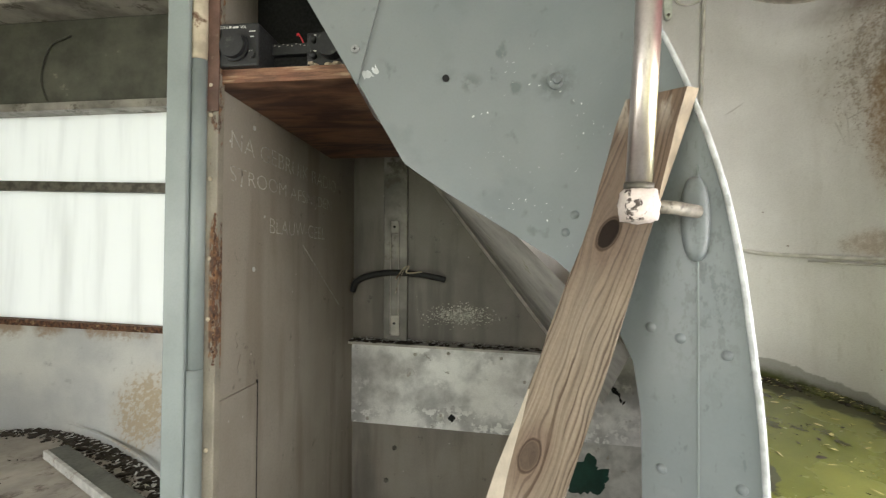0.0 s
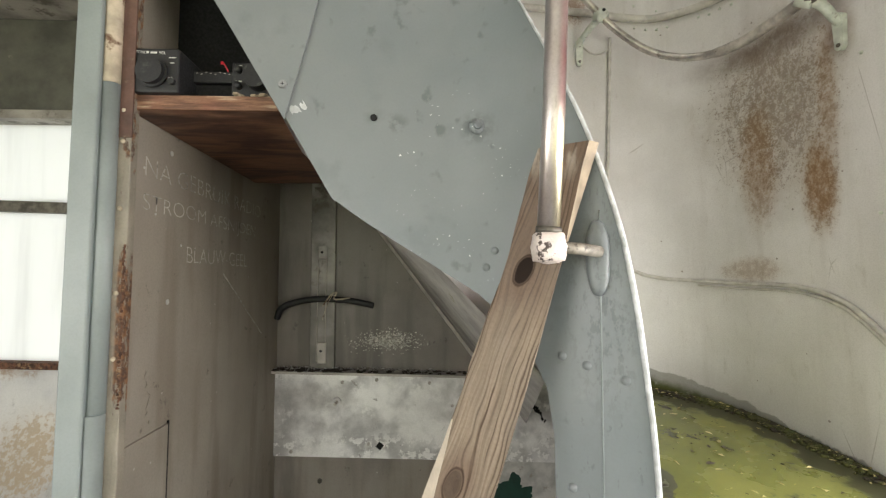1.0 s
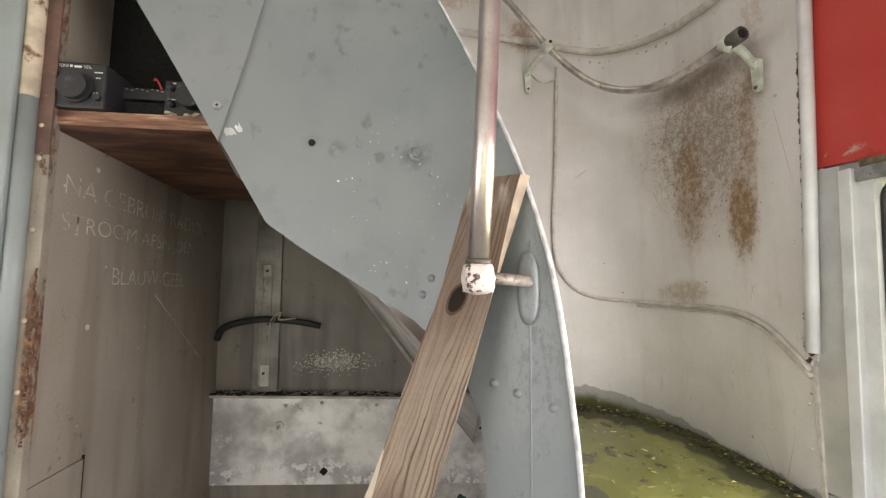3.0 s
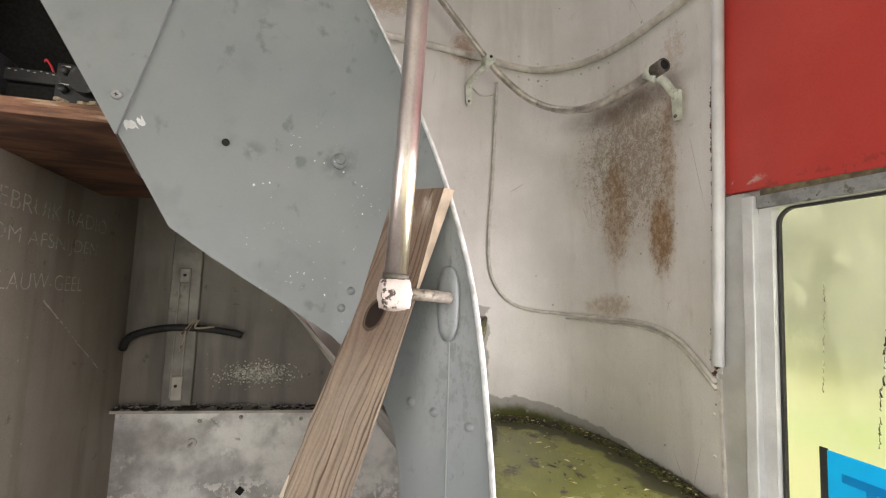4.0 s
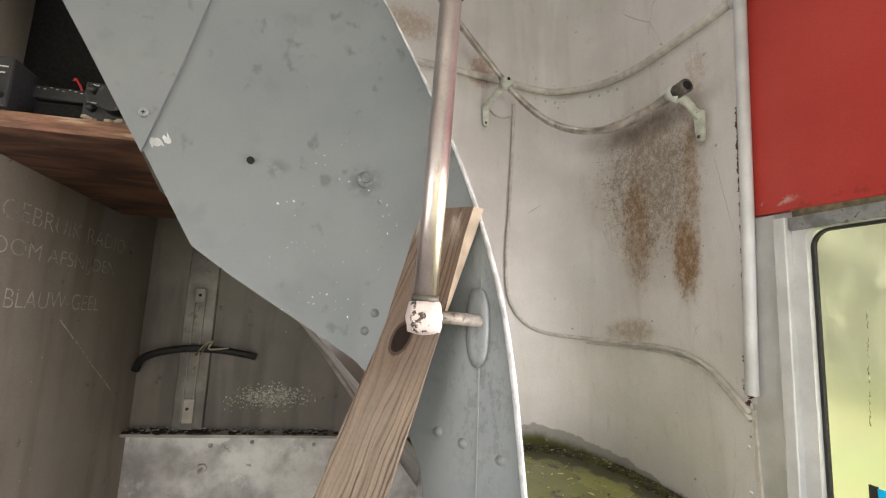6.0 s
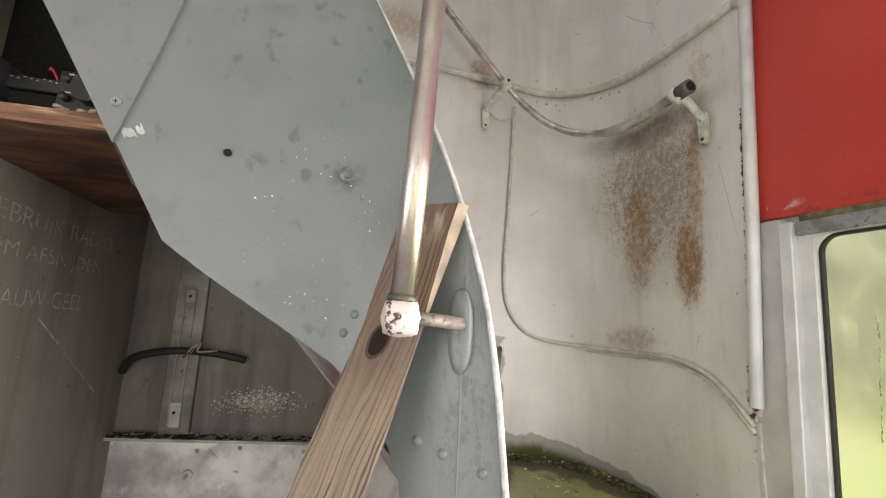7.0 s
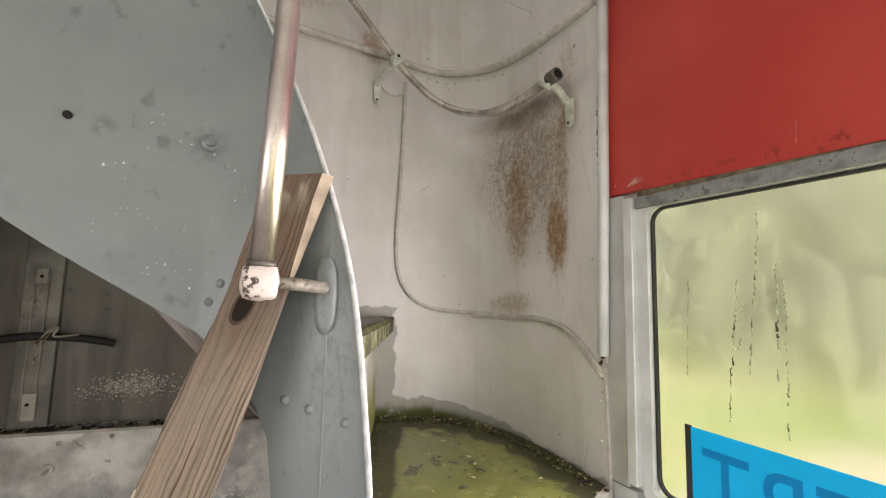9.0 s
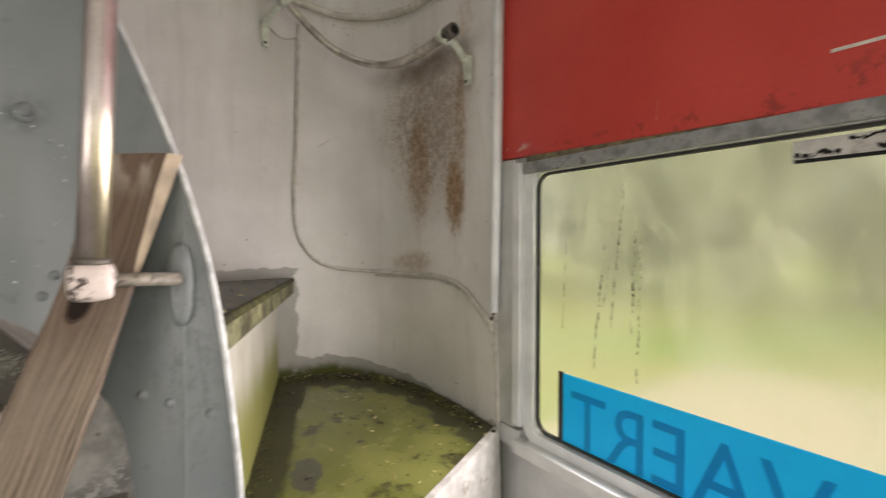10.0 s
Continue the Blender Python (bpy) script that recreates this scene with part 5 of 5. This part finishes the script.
post = thing("partition_post", "blue-grey painted door post with worn cream edge", "post", kind="structure")
part("face", box(-0.4065, 0.530, 0.0, -0.3765, 0.56, 2.3, 0.002), POST, post)
part("moulding", tube([(-0.3695, 0.542, 0.0), (-0.3695, 0.542, 1.225)], 0.0105, 12), POST, post, "rounded blue moulding", True)
part("moulding_upper", tube([(-0.3695, 0.5435, 1.226), (-0.3695, 0.5435, 1.632)], 0.0098, 12), POST, post, "rounded blue moulding, upper length", True)
part("moulding_bare", tube([(-0.3695, 0.5435, 1.634), (-0.3695, 0.5435, 2.3)], 0.0098, 12), CREAM, post, "moulding stripped to cream undercoat", True)
part("edge_strip", box(-0.3645, 0.548, 0.0, -0.3455, 0.562, 2.3, 0.0015), FLANGE, post, "dirty flange strip")
part("rusty_edge", ragged((-0.3475, 0.5474, 1.23), (-0.3475, 0.5474, 1.43), (1, 0, 0), 0.006, 5, 150), RUST, post, "rusted flange edge")
part("primer_strip", box(-0.3600, 0.5455, 1.565, -0.3440, 0.5478, 2.3, 0.0006), RED_LEAD, post, "red-brown primed upper strip")
for z in (1.12, 1.29, 1.37, 1.475, 1.56, 1.60, 0.95):
    part("rivet", ball((-0.355, 0.5465, z), 0.0032, (1, 0.7, 1), seg=8), CREAM, post, smooth=True)

# chalk words on the locker side: facing +x, running away from the door
for words, y, z, w, h in (("NA GEBRUIK RADIO", 0.602, 1.530, 0.432, 0.027), ("STROOM AFSNIJDEN", 0.599, 1.476, 0.407, 0.030), ("BLAUW-GEEL", 0.717, 1.414, 0.248, 0.026)):
    lettering("chalk_words", words, 0.03, CHALK_MARKS, locker_side, Matrix.Translation((-0.3602, y, z)) @ Matrix(((0, 0, 1, 0), (1, 0, 0, 0), (-0.0, 1, 0, 0), (0, 0, 0, 1))), (w, h), -0.0006)
# pale discs paint the daylight that shows through the drilled holes
for y, z in ((0.665, 1.578), (0.668, 1.353), (0.60, 1.54), (0.70, 1.44), (0.63, 1.48)):
    part("drilled_hole", tube([(-0.3612, y, z), (-0.3602, y, z)], 0.0040 if z > 1.57 or z < 1.4 else 0.0019, 10), PRINT_AND_DAYLIGHT, locker_side, "drilled hole, its daylight painted as a pale disc")
part("chalk_stroke", ragged((-0.3600, 0.852, 1.397), (-0.3600, 1.061, 1.259), (0, 0.5, 0.8), 0.004, 17, 30), CHALK_MARKS, locker_side, "long pale scratch")
part("patch_panel", box(-0.3606, 0.57, 0.3, -0.3582, 0.678, 1.172, 0.0005), LOCKER, locker_side, "thin patch sheet with a lifted edge")
part("open_seam", box(-0.3604, 0.6785, 0.3, -0.3586, 0.6815, 1.176), HOLE, locker_side, "dark gap beside the patch")
part("peeling_paint", ragged((-0.3600, 0.625, 1.262), (-0.3600, 0.637, 1.187), (0, 1, 0.2), 0.022, 41, 26), LOCKER, locker_side, "lifted flakes of paint")

shelf = thing("locker_shelf", "stained reddish plywood shelf in the locker", "shelf")
part("board", box(-0.36, 0.5595, 1.606, 0.10, 1.0, 1.624, 0.001), SHELF_WOOD, shelf)
part("front_edge", box(-0.36, 0.5555, 1.6055, -0.13, 0.5595, 1.6245, 0.0012), SHELF_EDGE, shelf, "splintered front edge")

# added sheet: its black stands in for the unlit depth above the shelf
structure("wall_shelf_shade", box(-0.365, 0.672, 1.628, -0.10, 0.684, 2.3), HOLE, "added black board that paints the locker's deep shade", "wall")
radio = thing("car_radio", "black car radio with knobs on the locker shelf", "radio")
part("chassis", box(-0.350, 0.60, 1.630, -0.185, 0.668, 1.675, 0.002), BLACK, radio)
fp = part("left_face", box(-0.3575, 0.541, 1.6245, -0.300, 0.602, 1.683, 0.003), BLACK, radio, "left control block")
part("knob", tube([(-0.332, 0.5405, 1.650), (-0.332, 0.531, 1.650)], 0.0165, 28), BLACK, fp, "round volume knob")
part("knob_ring", tube([(-0.332, 0.5425, 1.650), (-0.332, 0.5375, 1.650)], 0.0195, 28), BLACK, fp)
part("button", tube([(-0.307, 0.5425, 1.638), (-0.307, 0.536, 1.638)], 0.0042, 12), BLACK, fp)
lettering("tone_print", "TONE", 0.006, PRINT_AND_DAYLIGHT, fp, Matrix(((1, 0, 0, -0.3535), (0, 0, 1, 0.5406), (0, 1, 0, 1.6752), (0, 0, 0, 1))), (0.0115, 0.0038))
lettering("volume_print", "VOL", 0.006, PRINT_AND_DAYLIGHT, fp, Matrix(((1, 0, 0, -0.3250), (0, 0, 1, 0.5406), (0, 1, 0, 1.6747), (0, 0, 0, 1))), (0.0085, 0.0038))
for x0, x1, z, h in ((-0.3405, -0.3375, 1.6818, 0.0014), (-0.3355, -0.3275, 1.6813, 0.0012), (-0.3125, -0.3035, 1.6750, 0.0007), (-0.3105, -0.3055, 1.6680, 0.0007), (-0.3125, -0.3105, 1.6480, 0.0012), (-0.3090, -0.3075, 1.6485, 0.0010)):
    part("print", box(x0, 0.5402, z - h - 0.0048, x1, 0.5406, z + h - 0.0048), PRINT_AND_DAYLIGHT, fp, "small white print")
for i in range(9):
    part("worn_glint", box(-0.294 + 0.0062 * i, 0.5842, 1.6685 - 0.0012 * (i % 3), -0.2915 + 0.0062 * i, 0.5847, 1.6695 - 0.0012 * (i % 3)), STRIP, radio, "bright worn spot")
fp.location = (0.009, 0.007, 0.0)
part("tape_door", box(-0.297, 0.585, 1.655, -0.238, 0.60, 1.671, 0.002), BLACK, radio, "grey bar above the slot")
part("slot", box(-0.297, 0.592, 1.634, -0.238, 0.604, 1.654), HOLE, radio, "open cassette slot")
part("slot_lip", box(-0.292, 0.583, 1.629, -0.243, 0.595, 1.633, 0.0008), STRIP, radio, "metal slot lip")
rf = part("right_face", box(-0.237, 0.576, 1.628, -0.180, 0.602, 1.680, 0.003), BLACK, radio, "right control block")
for z in (1.668, 1.646):
    part("button", tube([(-0.226, 0.577, z), (-0.226, 0.568, z)], 0.0046, 12), BLACK, rf, smooth=True)
part("knob", tube([(-0.200, 0.577, 1.656), (-0.200, 0.560, 1.656)], 0.0165, 28), BLACK, rf, "round tuning knob")
for z in (1.6745, 1.6525):
    part("print", box(-0.2315, 0.5752, z, -0.2225, 0.5757, z + 0.0013), PRINT_AND_DAYLIGHT, rf, "small white print")
wire = thing("red_wire", "short stripped red wire above the radio", "wire")
part("strand", tube(smooth_path([(-0.250, 0.60, 1.672), (-0.2525, 0.597, 1.681), (-0.2575, 0.595, 1.689), (-0.259, 0.595, 1.686)], 4), 0.0013, 6), RED_WIRE, wire, smooth=True)
scrap = thing("wood_scrap", "crumbled wood scraps on the shelf edge", "debris", kind="stuff")
bm = bmesh.new()
for i in range(22):
    ball((rnd.uniform(-0.225, -0.165), rnd.uniform(0.558, 0.574), 1.625 + rnd.uniform(0, 0.004)), rnd.uniform(0.002, 0.006), (1.3, 1, 0.7), bm, 6)
part("crumbs", bm, CUT_WOOD, scrap)

band = thing("back_band", "worn aluminium band across the locker back", "metal band")
bm = bmesh.new()
prism([(-0.366, 1.184), (0.42, 1.178), (0.42, 1.199), (-0.366, 1.199)], lambda x, y: 0.929 - 0.042 * (x + 0.366), lambda x, y: 1.146 - 0.036 * (x + 0.366), bm)
part("sheet", bm, ZINC, band)
part("flange", prism([(-0.366, 1.150), (0.30, 1.150), (0.30, 1.199), (-0.366, 1.199)], lambda x, y: 1.146 - 0.036 * (x + 0.366), lambda x, y: 1.152 - 0.036 * (x + 0.366)), STRIP, band, "dirty top flange")
b = part("bolt", hexbolt((-0.203, 1.180, 1.066), 0.011, 0.005, sides=16), ZINC, band, "bolt with a washer")
part("pin", tube([(-0.203, 1.180, 1.066), (-0.206, 1.165, 1.062)], 0.004, 8), STRIP, b)
bm = box(-0.0078, -0.0008, -0.0078, 0.0078, 0.0008, 0.0078)
bm.transform(pose(-0.091, 1.1797, 0.950, 0, 40, 0))
part("square_hole", bm, HOLE, band)
part("patch_disc", tube([(-0.122, 1.1815, 0.949), (-0.122, 1.1795, 0.949)], 0.0085, 16), FLAKED, band, "pale round plug")
for x, z in ((-0.19, 1.115), (0.04, 1.11), (-0.32, 0.94), (-0.12, 0.955), (-0.10, 1.12), (0.10, 1.05)):
    part("rivet", ball((x, 1.181, z), 0.005, (1, 0.5, 1), seg=8), STRIP, band, smooth=True)
part("torn_hole", ragged((0.316, 1.1772, 1.045), (0.350, 1.1772, 1.006), (0.7, 0, 0.7), 0.017, 23, 22), HOLE, band, "rusted-through tear")
part("torn_hole", ragged((0.318, 1.1771, 1.048), (0.329, 1.1771, 1.030), (0.7, 0, 0.7), 0.016, 31, 9), HOLE, band, "rusted-through tear")

back_sheet = thing("green_flaked_sheet", "flaking white sheet with old dark green paint", "metal sheet")
part("sheet", prism([(0.15, 1.186), (0.42, 1.186), (0.42, 1.198), (0.15, 1.198)], 0.5, 0.905), FLAKED, back_sheet)
bm = bmesh.new()
cx_, cz_ = 0.262, 0.818
ring = []
for i in range(90):
    a = 2 * math.pi * i / 90
    v = Vector((math.cos(a) * 1.6, math.sin(a) * 1.6, 3.1))
    r_ = 0.060 * (0.85 + 0.55 * noise.noise(v * 0.8) + 0.22 * noise.noise(v * 3) + 0.10 * noise.noise(v * 9))
    ring.append(bm.verts.new((cx_ + math.cos(a) * r_, 1.1845, cz_ + math.sin(a) * r_ * 0.8)))
bm.faces.new(ring)
part("green_patch", bm, GREEN_PAINT, back_sheet, "bare patch of dark green paint")

strip = thing("upright_strip", "upright aluminium channel on the locker back", "metal strip")
part("channel", box(-0.277, 1.180, 1.150, -0.212, 1.20, 2.2, 0.002), STRIP_DIRTY, strip)
part("clip", box(-0.257, 1.174, 1.44, -0.235, 1.180, 1.475, 0.002), STRIP, strip, "small fixing clip")
part("clip", box(-0.256, 1.174, 1.165, -0.232, 1.180, 1.22, 0.002), STRIP, strip, "small fixing clip")
for x in (-0.256, -0.234):
    part("guide_wire", tube([(x - 0.002, 1.178, 1.17), (x, 1.176, 1.47)], 0.0018, 6), STRIP, strip, "thin guide wire")
for z in (1.458, 1.198):
    part("screw", tube([(-0.246, 1.1745, z), (-0.246, 1.172, z)], 0.0035, 10), HOLE, strip)

cable = thing("black_cable", "black rubber cable end tied across the strip", "cable")
part("rubber", tube(smooth_path([(-0.398 + 0.04, 1.165, 1.285), (-0.345, 1.155, 1.310), (-0.31, 1.15, 1.326), (-0.25, 1.15, 1.335), (-0.18, 1.155, 1.331), (-0.13, 1.16, 1.322), (-0.108, 1.165, 1.316)], 5), 0.0085, 8), RUBBER, cable, smooth=True)
part("string_tie", tube(smooth_path([(-0.235, 1.14, 1.318), (-0.215, 1.138, 1.345), (-0.20, 1.14, 1.352), (-0.205, 1.138, 1.335), (-0.165, 1.14, 1.338)], 5), 0.0022, 6), CREAM, cable, "frayed string")
part("string_end", tube(smooth_path([(-0.208, 1.14, 1.35), (-0.225, 1.145, 1.32), (-0.238, 1.15, 1.28)], 4), 0.001, 5), CREAM, cable, "frayed string")

specks = thing("paint_specks", "patch of pale flaked paint specks on the locker back", "paint flakes", kind="stuff")
bm = bmesh.new()
rnd = random.Random(21)
for _ in range(760):
    x = rnd.gauss(-0.07, 0.040)
    z = rnd.gauss(1.224, 0.013) - 0.10 * abs(x + 0.07)
    r_ = rnd.choice((0.0007, 0.0009, 0.0012, 0.0016, 0.0022))
    ball((x, 1.1945, z), r_, (rnd.uniform(0.7, 1.6), 0.3, rnd.uniform(0.7, 1.3)), bm, 5)
part("flakes", bm, CHALK, specks)

ledge = thing("ledge_dirt", "dark crumbs and dirt along the band flange", "dirt", kind="stuff")
bm = bmesh.new()
for _ in range(170):
    x = rnd.choice((rnd.uniform(-0.36, -0.20), rnd.uniform(-0.36, 0.14)))
    y = rnd.uniform(1.155, 1.196)
    ball((x, y, 1.153 - 0.036 * (x + 0.366)), rnd.uniform(0.002, 0.008), (1.3, 1, 0.5), bm, 6)
part("crumbs", bm, DIRT, ledge)
bm = bmesh.new()
for _ in range(150):
    x = rnd.choice((rnd.gauss(-0.29, 0.03), rnd.gauss(-0.09, 0.05), rnd.uniform(-0.35, 0.12)))
    flake(bm, max(-0.355, x), rnd.uniform(1.152, 1.194), 1.156 - 0.036 * (x + 0.366), rnd.uniform(0.002, 0.008), rnd)
part("pale_flakes", bm, FLAKED, ledge, "curled pale paint flakes")
for x, z in ((-0.248, 0.859), (-0.271, 0.771)):
    part("bolt_head", hexbolt((x, 1.1925, z), 0.007, 0.004, sides=6), DARK_STEEL, bpy.data.objects["wall_locker_back"])

# ---- the far corner with its white window ----
ew = thing("window_2", "white end window with a rusty cross bar", "window", kind="structure")
part("pane", box(-1.70, 1.212, 1.13, -0.36, 1.216, 1.60), MILK_GLASS, ew, "milky rain-streaked pane")
part("pane", box(-1.70, 1.212, 1.60, -0.36, 1.216, 1.81), MILK_GLASS, ew, "milky rain-streaked pane")
for o in ew.children:
    o.visible_shadow = False
part("cross_bar", prism([(-1.70, 1.192), (-0.37, 1.192), (-0.37, 1.218), (-1.70, 1.218)], lambda x, y: 1.581 - 0.031 * (x + 1.5), lambda x, y: 1.610 - 0.031 * (x + 1.5)), DARK_STEEL, ew, "dark rusty cross bar")
part("sill_bar", prism([(-1.70, 1.18), (-0.37, 1.18), (-0.37, 1.22), (-1.70, 1.22)], lambda x, y: 1.176 - 0.035 * (x + 1.5), lambda x, y: 1.193 - 0.035 * (x + 1.5)), RUST, ew, "rusty sill bar")
part("head_bar", box(-1.70, 1.16, 1.808, -0.37, 1.22, 1.832, 0.002), STRIP_DIRTY, ew, "worn metal head bar")
structure("wall_end_left", box(-1.70, 1.205, 1.832, -0.378, 1.24, 3.0), BEAM_PAINT, "dark panel above the end window", "wall")
structure("beam", box(-1.70, 1.10, 2.10, -0.378, 1.205, 2.155, 0.004), STRIP_DIRTY, "pale metal roof beam", "beam")
structure("beam_upper", box(-1.70, 1.06, 2.155, -0.378, 1.205, 2.28, 0.004), BEAM_PAINT, "dark roof beam", "beam")
loop = thing("loose_wire", "thin wire hanging in a loop over the window", "wire")
part("strand", tube(smooth_path([(-1.26, 1.20, 2.05), (-1.33, 1.20, 2.02), (-1.36, 1.20, 1.93), (-1.34, 1.20, 1.86), (-1.31, 1.20, 1.84)], 5), 0.003, 6), BEAM_PAINT, loop, smooth=True)

# the wall under that window bows out towards a dirty platform
def arc_at(x):
    return piecewise([(-1.70, 1.08), (-1.52, 1.185), (-1.44, 1.235), (-1.35, 1.245), (-1.24, 1.22), (-1.118, 1.175), (-1.0, 1.12), (-0.885, 1.06), (-0.757, 0.98), (-0.60, 0.86), (-0.40, 0.68)])(x)


bm = bmesh.new()
cols = []
for i in range(53):
    x = -1.70 + 1.30 * i / 52
    top = 1.178 - 0.035 * (x + 1.5)
    base = arc_at(x)
    cols.append([bm.verts.new((x, base + (1.20 - base) * (1 - (1 - s) ** 1.7), 0.83 + (top - 0.83) * s)) for s in (j / 10 for j in range(11))])
for a, b in zip(cols, cols[1:]):
    for j in range(10):
        bm.faces.new((a[j], b[j], b[j + 1], a[j + 1]))
structure("wall_end_apron", bm, END_PAINT, "pale bowed panel with rust under the end window", "wall", True)
structure("platform", box(-1.70, 0.10, 0.0, -0.43, 1.25, 0.84, 0.003), PLATFORM, "dirty raised platform beside the locker", "platform")
bm = bmesh.new()
pale = bmesh.new()
for i in range(1500):
    x = rnd.uniform(-1.62, -0.60)
    y = arc_at(x) - abs(rnd.gauss(0.0, 0.030)) + 0.005
    ball((x, y, 0.842), rnd.choice((0.002, 0.003, 0.004, 0.006, 0.009)), (rnd.uniform(0.8, 1.8), 1, rnd.uniform(0.3, 0.9)), bm, 5)
    if i % 12 == 0:
        flake(pale, x, y + rnd.uniform(-0.02, 0.01), 0.848, rnd.uniform(0.004, 0.012), rnd)
for i in range(60):
    flake(bm, rnd.uniform(-1.5, -0.6), rnd.uniform(0.55, 1.05), 0.8425, rnd.uniform(0.003, 0.012), rnd)
dirt = thing("platform_dirt", "black flaked dirt along the foot of the panel", "dirt", kind="stuff")
part("flakes", bm, DIRT, dirt)
part("pale_flakes", pale, FLAKED, dirt, "curled pale paint flakes")
lath = thing("wooden_lath", "loose dark lath with a white painted edge, lying on the platform", "lath")
turn = pose(-0.935, 0.985, 0.842, 0, 0, -118)
bm = box(-0.012, -0.24, 0, 0.030, 0.34, 0.020, 0.002)
bm.transform(turn)
part("stick", bm, BEAM_PAINT, lath)
bm = box(0.0305, -0.24, 0, 0.040, 0.34, 0.021, 0.001)
bm.transform(turn)
part("painted_edge", bm, FLAKED, lath, "white painted edge")
structure("trim_seam_weld", tube(smooth_path([(x, arc_at(x) - 0.002, 0.878 - 0.03 * (x + 1.4)) for x in (-1.6, -1.44, -1.3, -1.118, -0.95, -0.80, -0.65)], 4), 0.004, 6), END_PAINT, "raised seam along the panel foot", "trim", True)

# ---- outside ----
structure("ground", box(-400, -400, -0.75, 400, 400, -0.7), GRASS, "green meadow round the bus", "ground")
# added out of view to throw neutral light onto the milky pane
structure("bounce_slab", box(-9, 1.6, -0.70, 1.2, 14, -0.66), plain("pale_bounce", (0.52, 0.51, 0.48), 0.9, vary=0.2, scale=2), "unseen pale slab that bounces light onto the end window", "pavement")
structure("path_gravel", box(3.0, -9.0, -0.70, 8.5, 3.6, -0.68), GRAVEL, "pale gravel beside the bus", "path")
rnd = random.Random(31)
for i in range(30):
    hx, hy = (17 + rnd.uniform(-2.5, 4), -20 + i * 3.4) if i < 17 else (27 + rnd.uniform(-2, 3), -30 + (i - 17) * 5.6)
    h = rnd.uniform(11.0, 16.0)
    tree = thing("tree", "tall green tree behind the meadow, blurred by the pane", "tree", "trees behind the meadow")
    part("trunk", tube([(hx, hy, -0.7), (hx + 0.1, hy, h * 0.45), (hx, hy + 0.2, h * 0.7)], lambda s: 0.26 - 0.18 * s, 8), DIRT, tree)
    for _ in range(4):
        a, z0 = rnd.uniform(0, 6.3), rnd.uniform(0.25, 0.5) * h
        part("limb", tube([(hx, hy, z0), (hx + math.cos(a), hy + math.sin(a), z0 + 1.1), (hx + 2 * math.cos(a), hy + 2 * math.sin(a), z0 + 2.6)], lambda s: 0.09 - 0.06 * s, 6), DIRT, tree)
    bm = bmesh.new()
    for _ in range(1100):
        a, r_ = rnd.uniform(0, 6.3), rnd.random() ** 0.5
        zz = rnd.uniform(0.0, 1.0)
        rad = rnd.uniform(2.2, 3.6) * math.sin(math.pi * (0.12 + 0.8 * zz)) * r_
        p = Vector((hx + rad * math.cos(a), hy + rad * math.sin(a), 0.3 + zz * h))
        q = Euler((rnd.uniform(0, 3), rnd.uniform(0, 3), rnd.uniform(0, 3))).to_matrix()
        s = rnd.uniform(0.22, 0.5)
        bm.faces.new([bm.verts.new(p + q @ Vector(v) * s) for v in ((-1, 0, 0), (0, -0.6, 0.1), (1, 0, 0), (0, 0.6, 0.1))])
    part("crown", bm, HEDGE, tree)
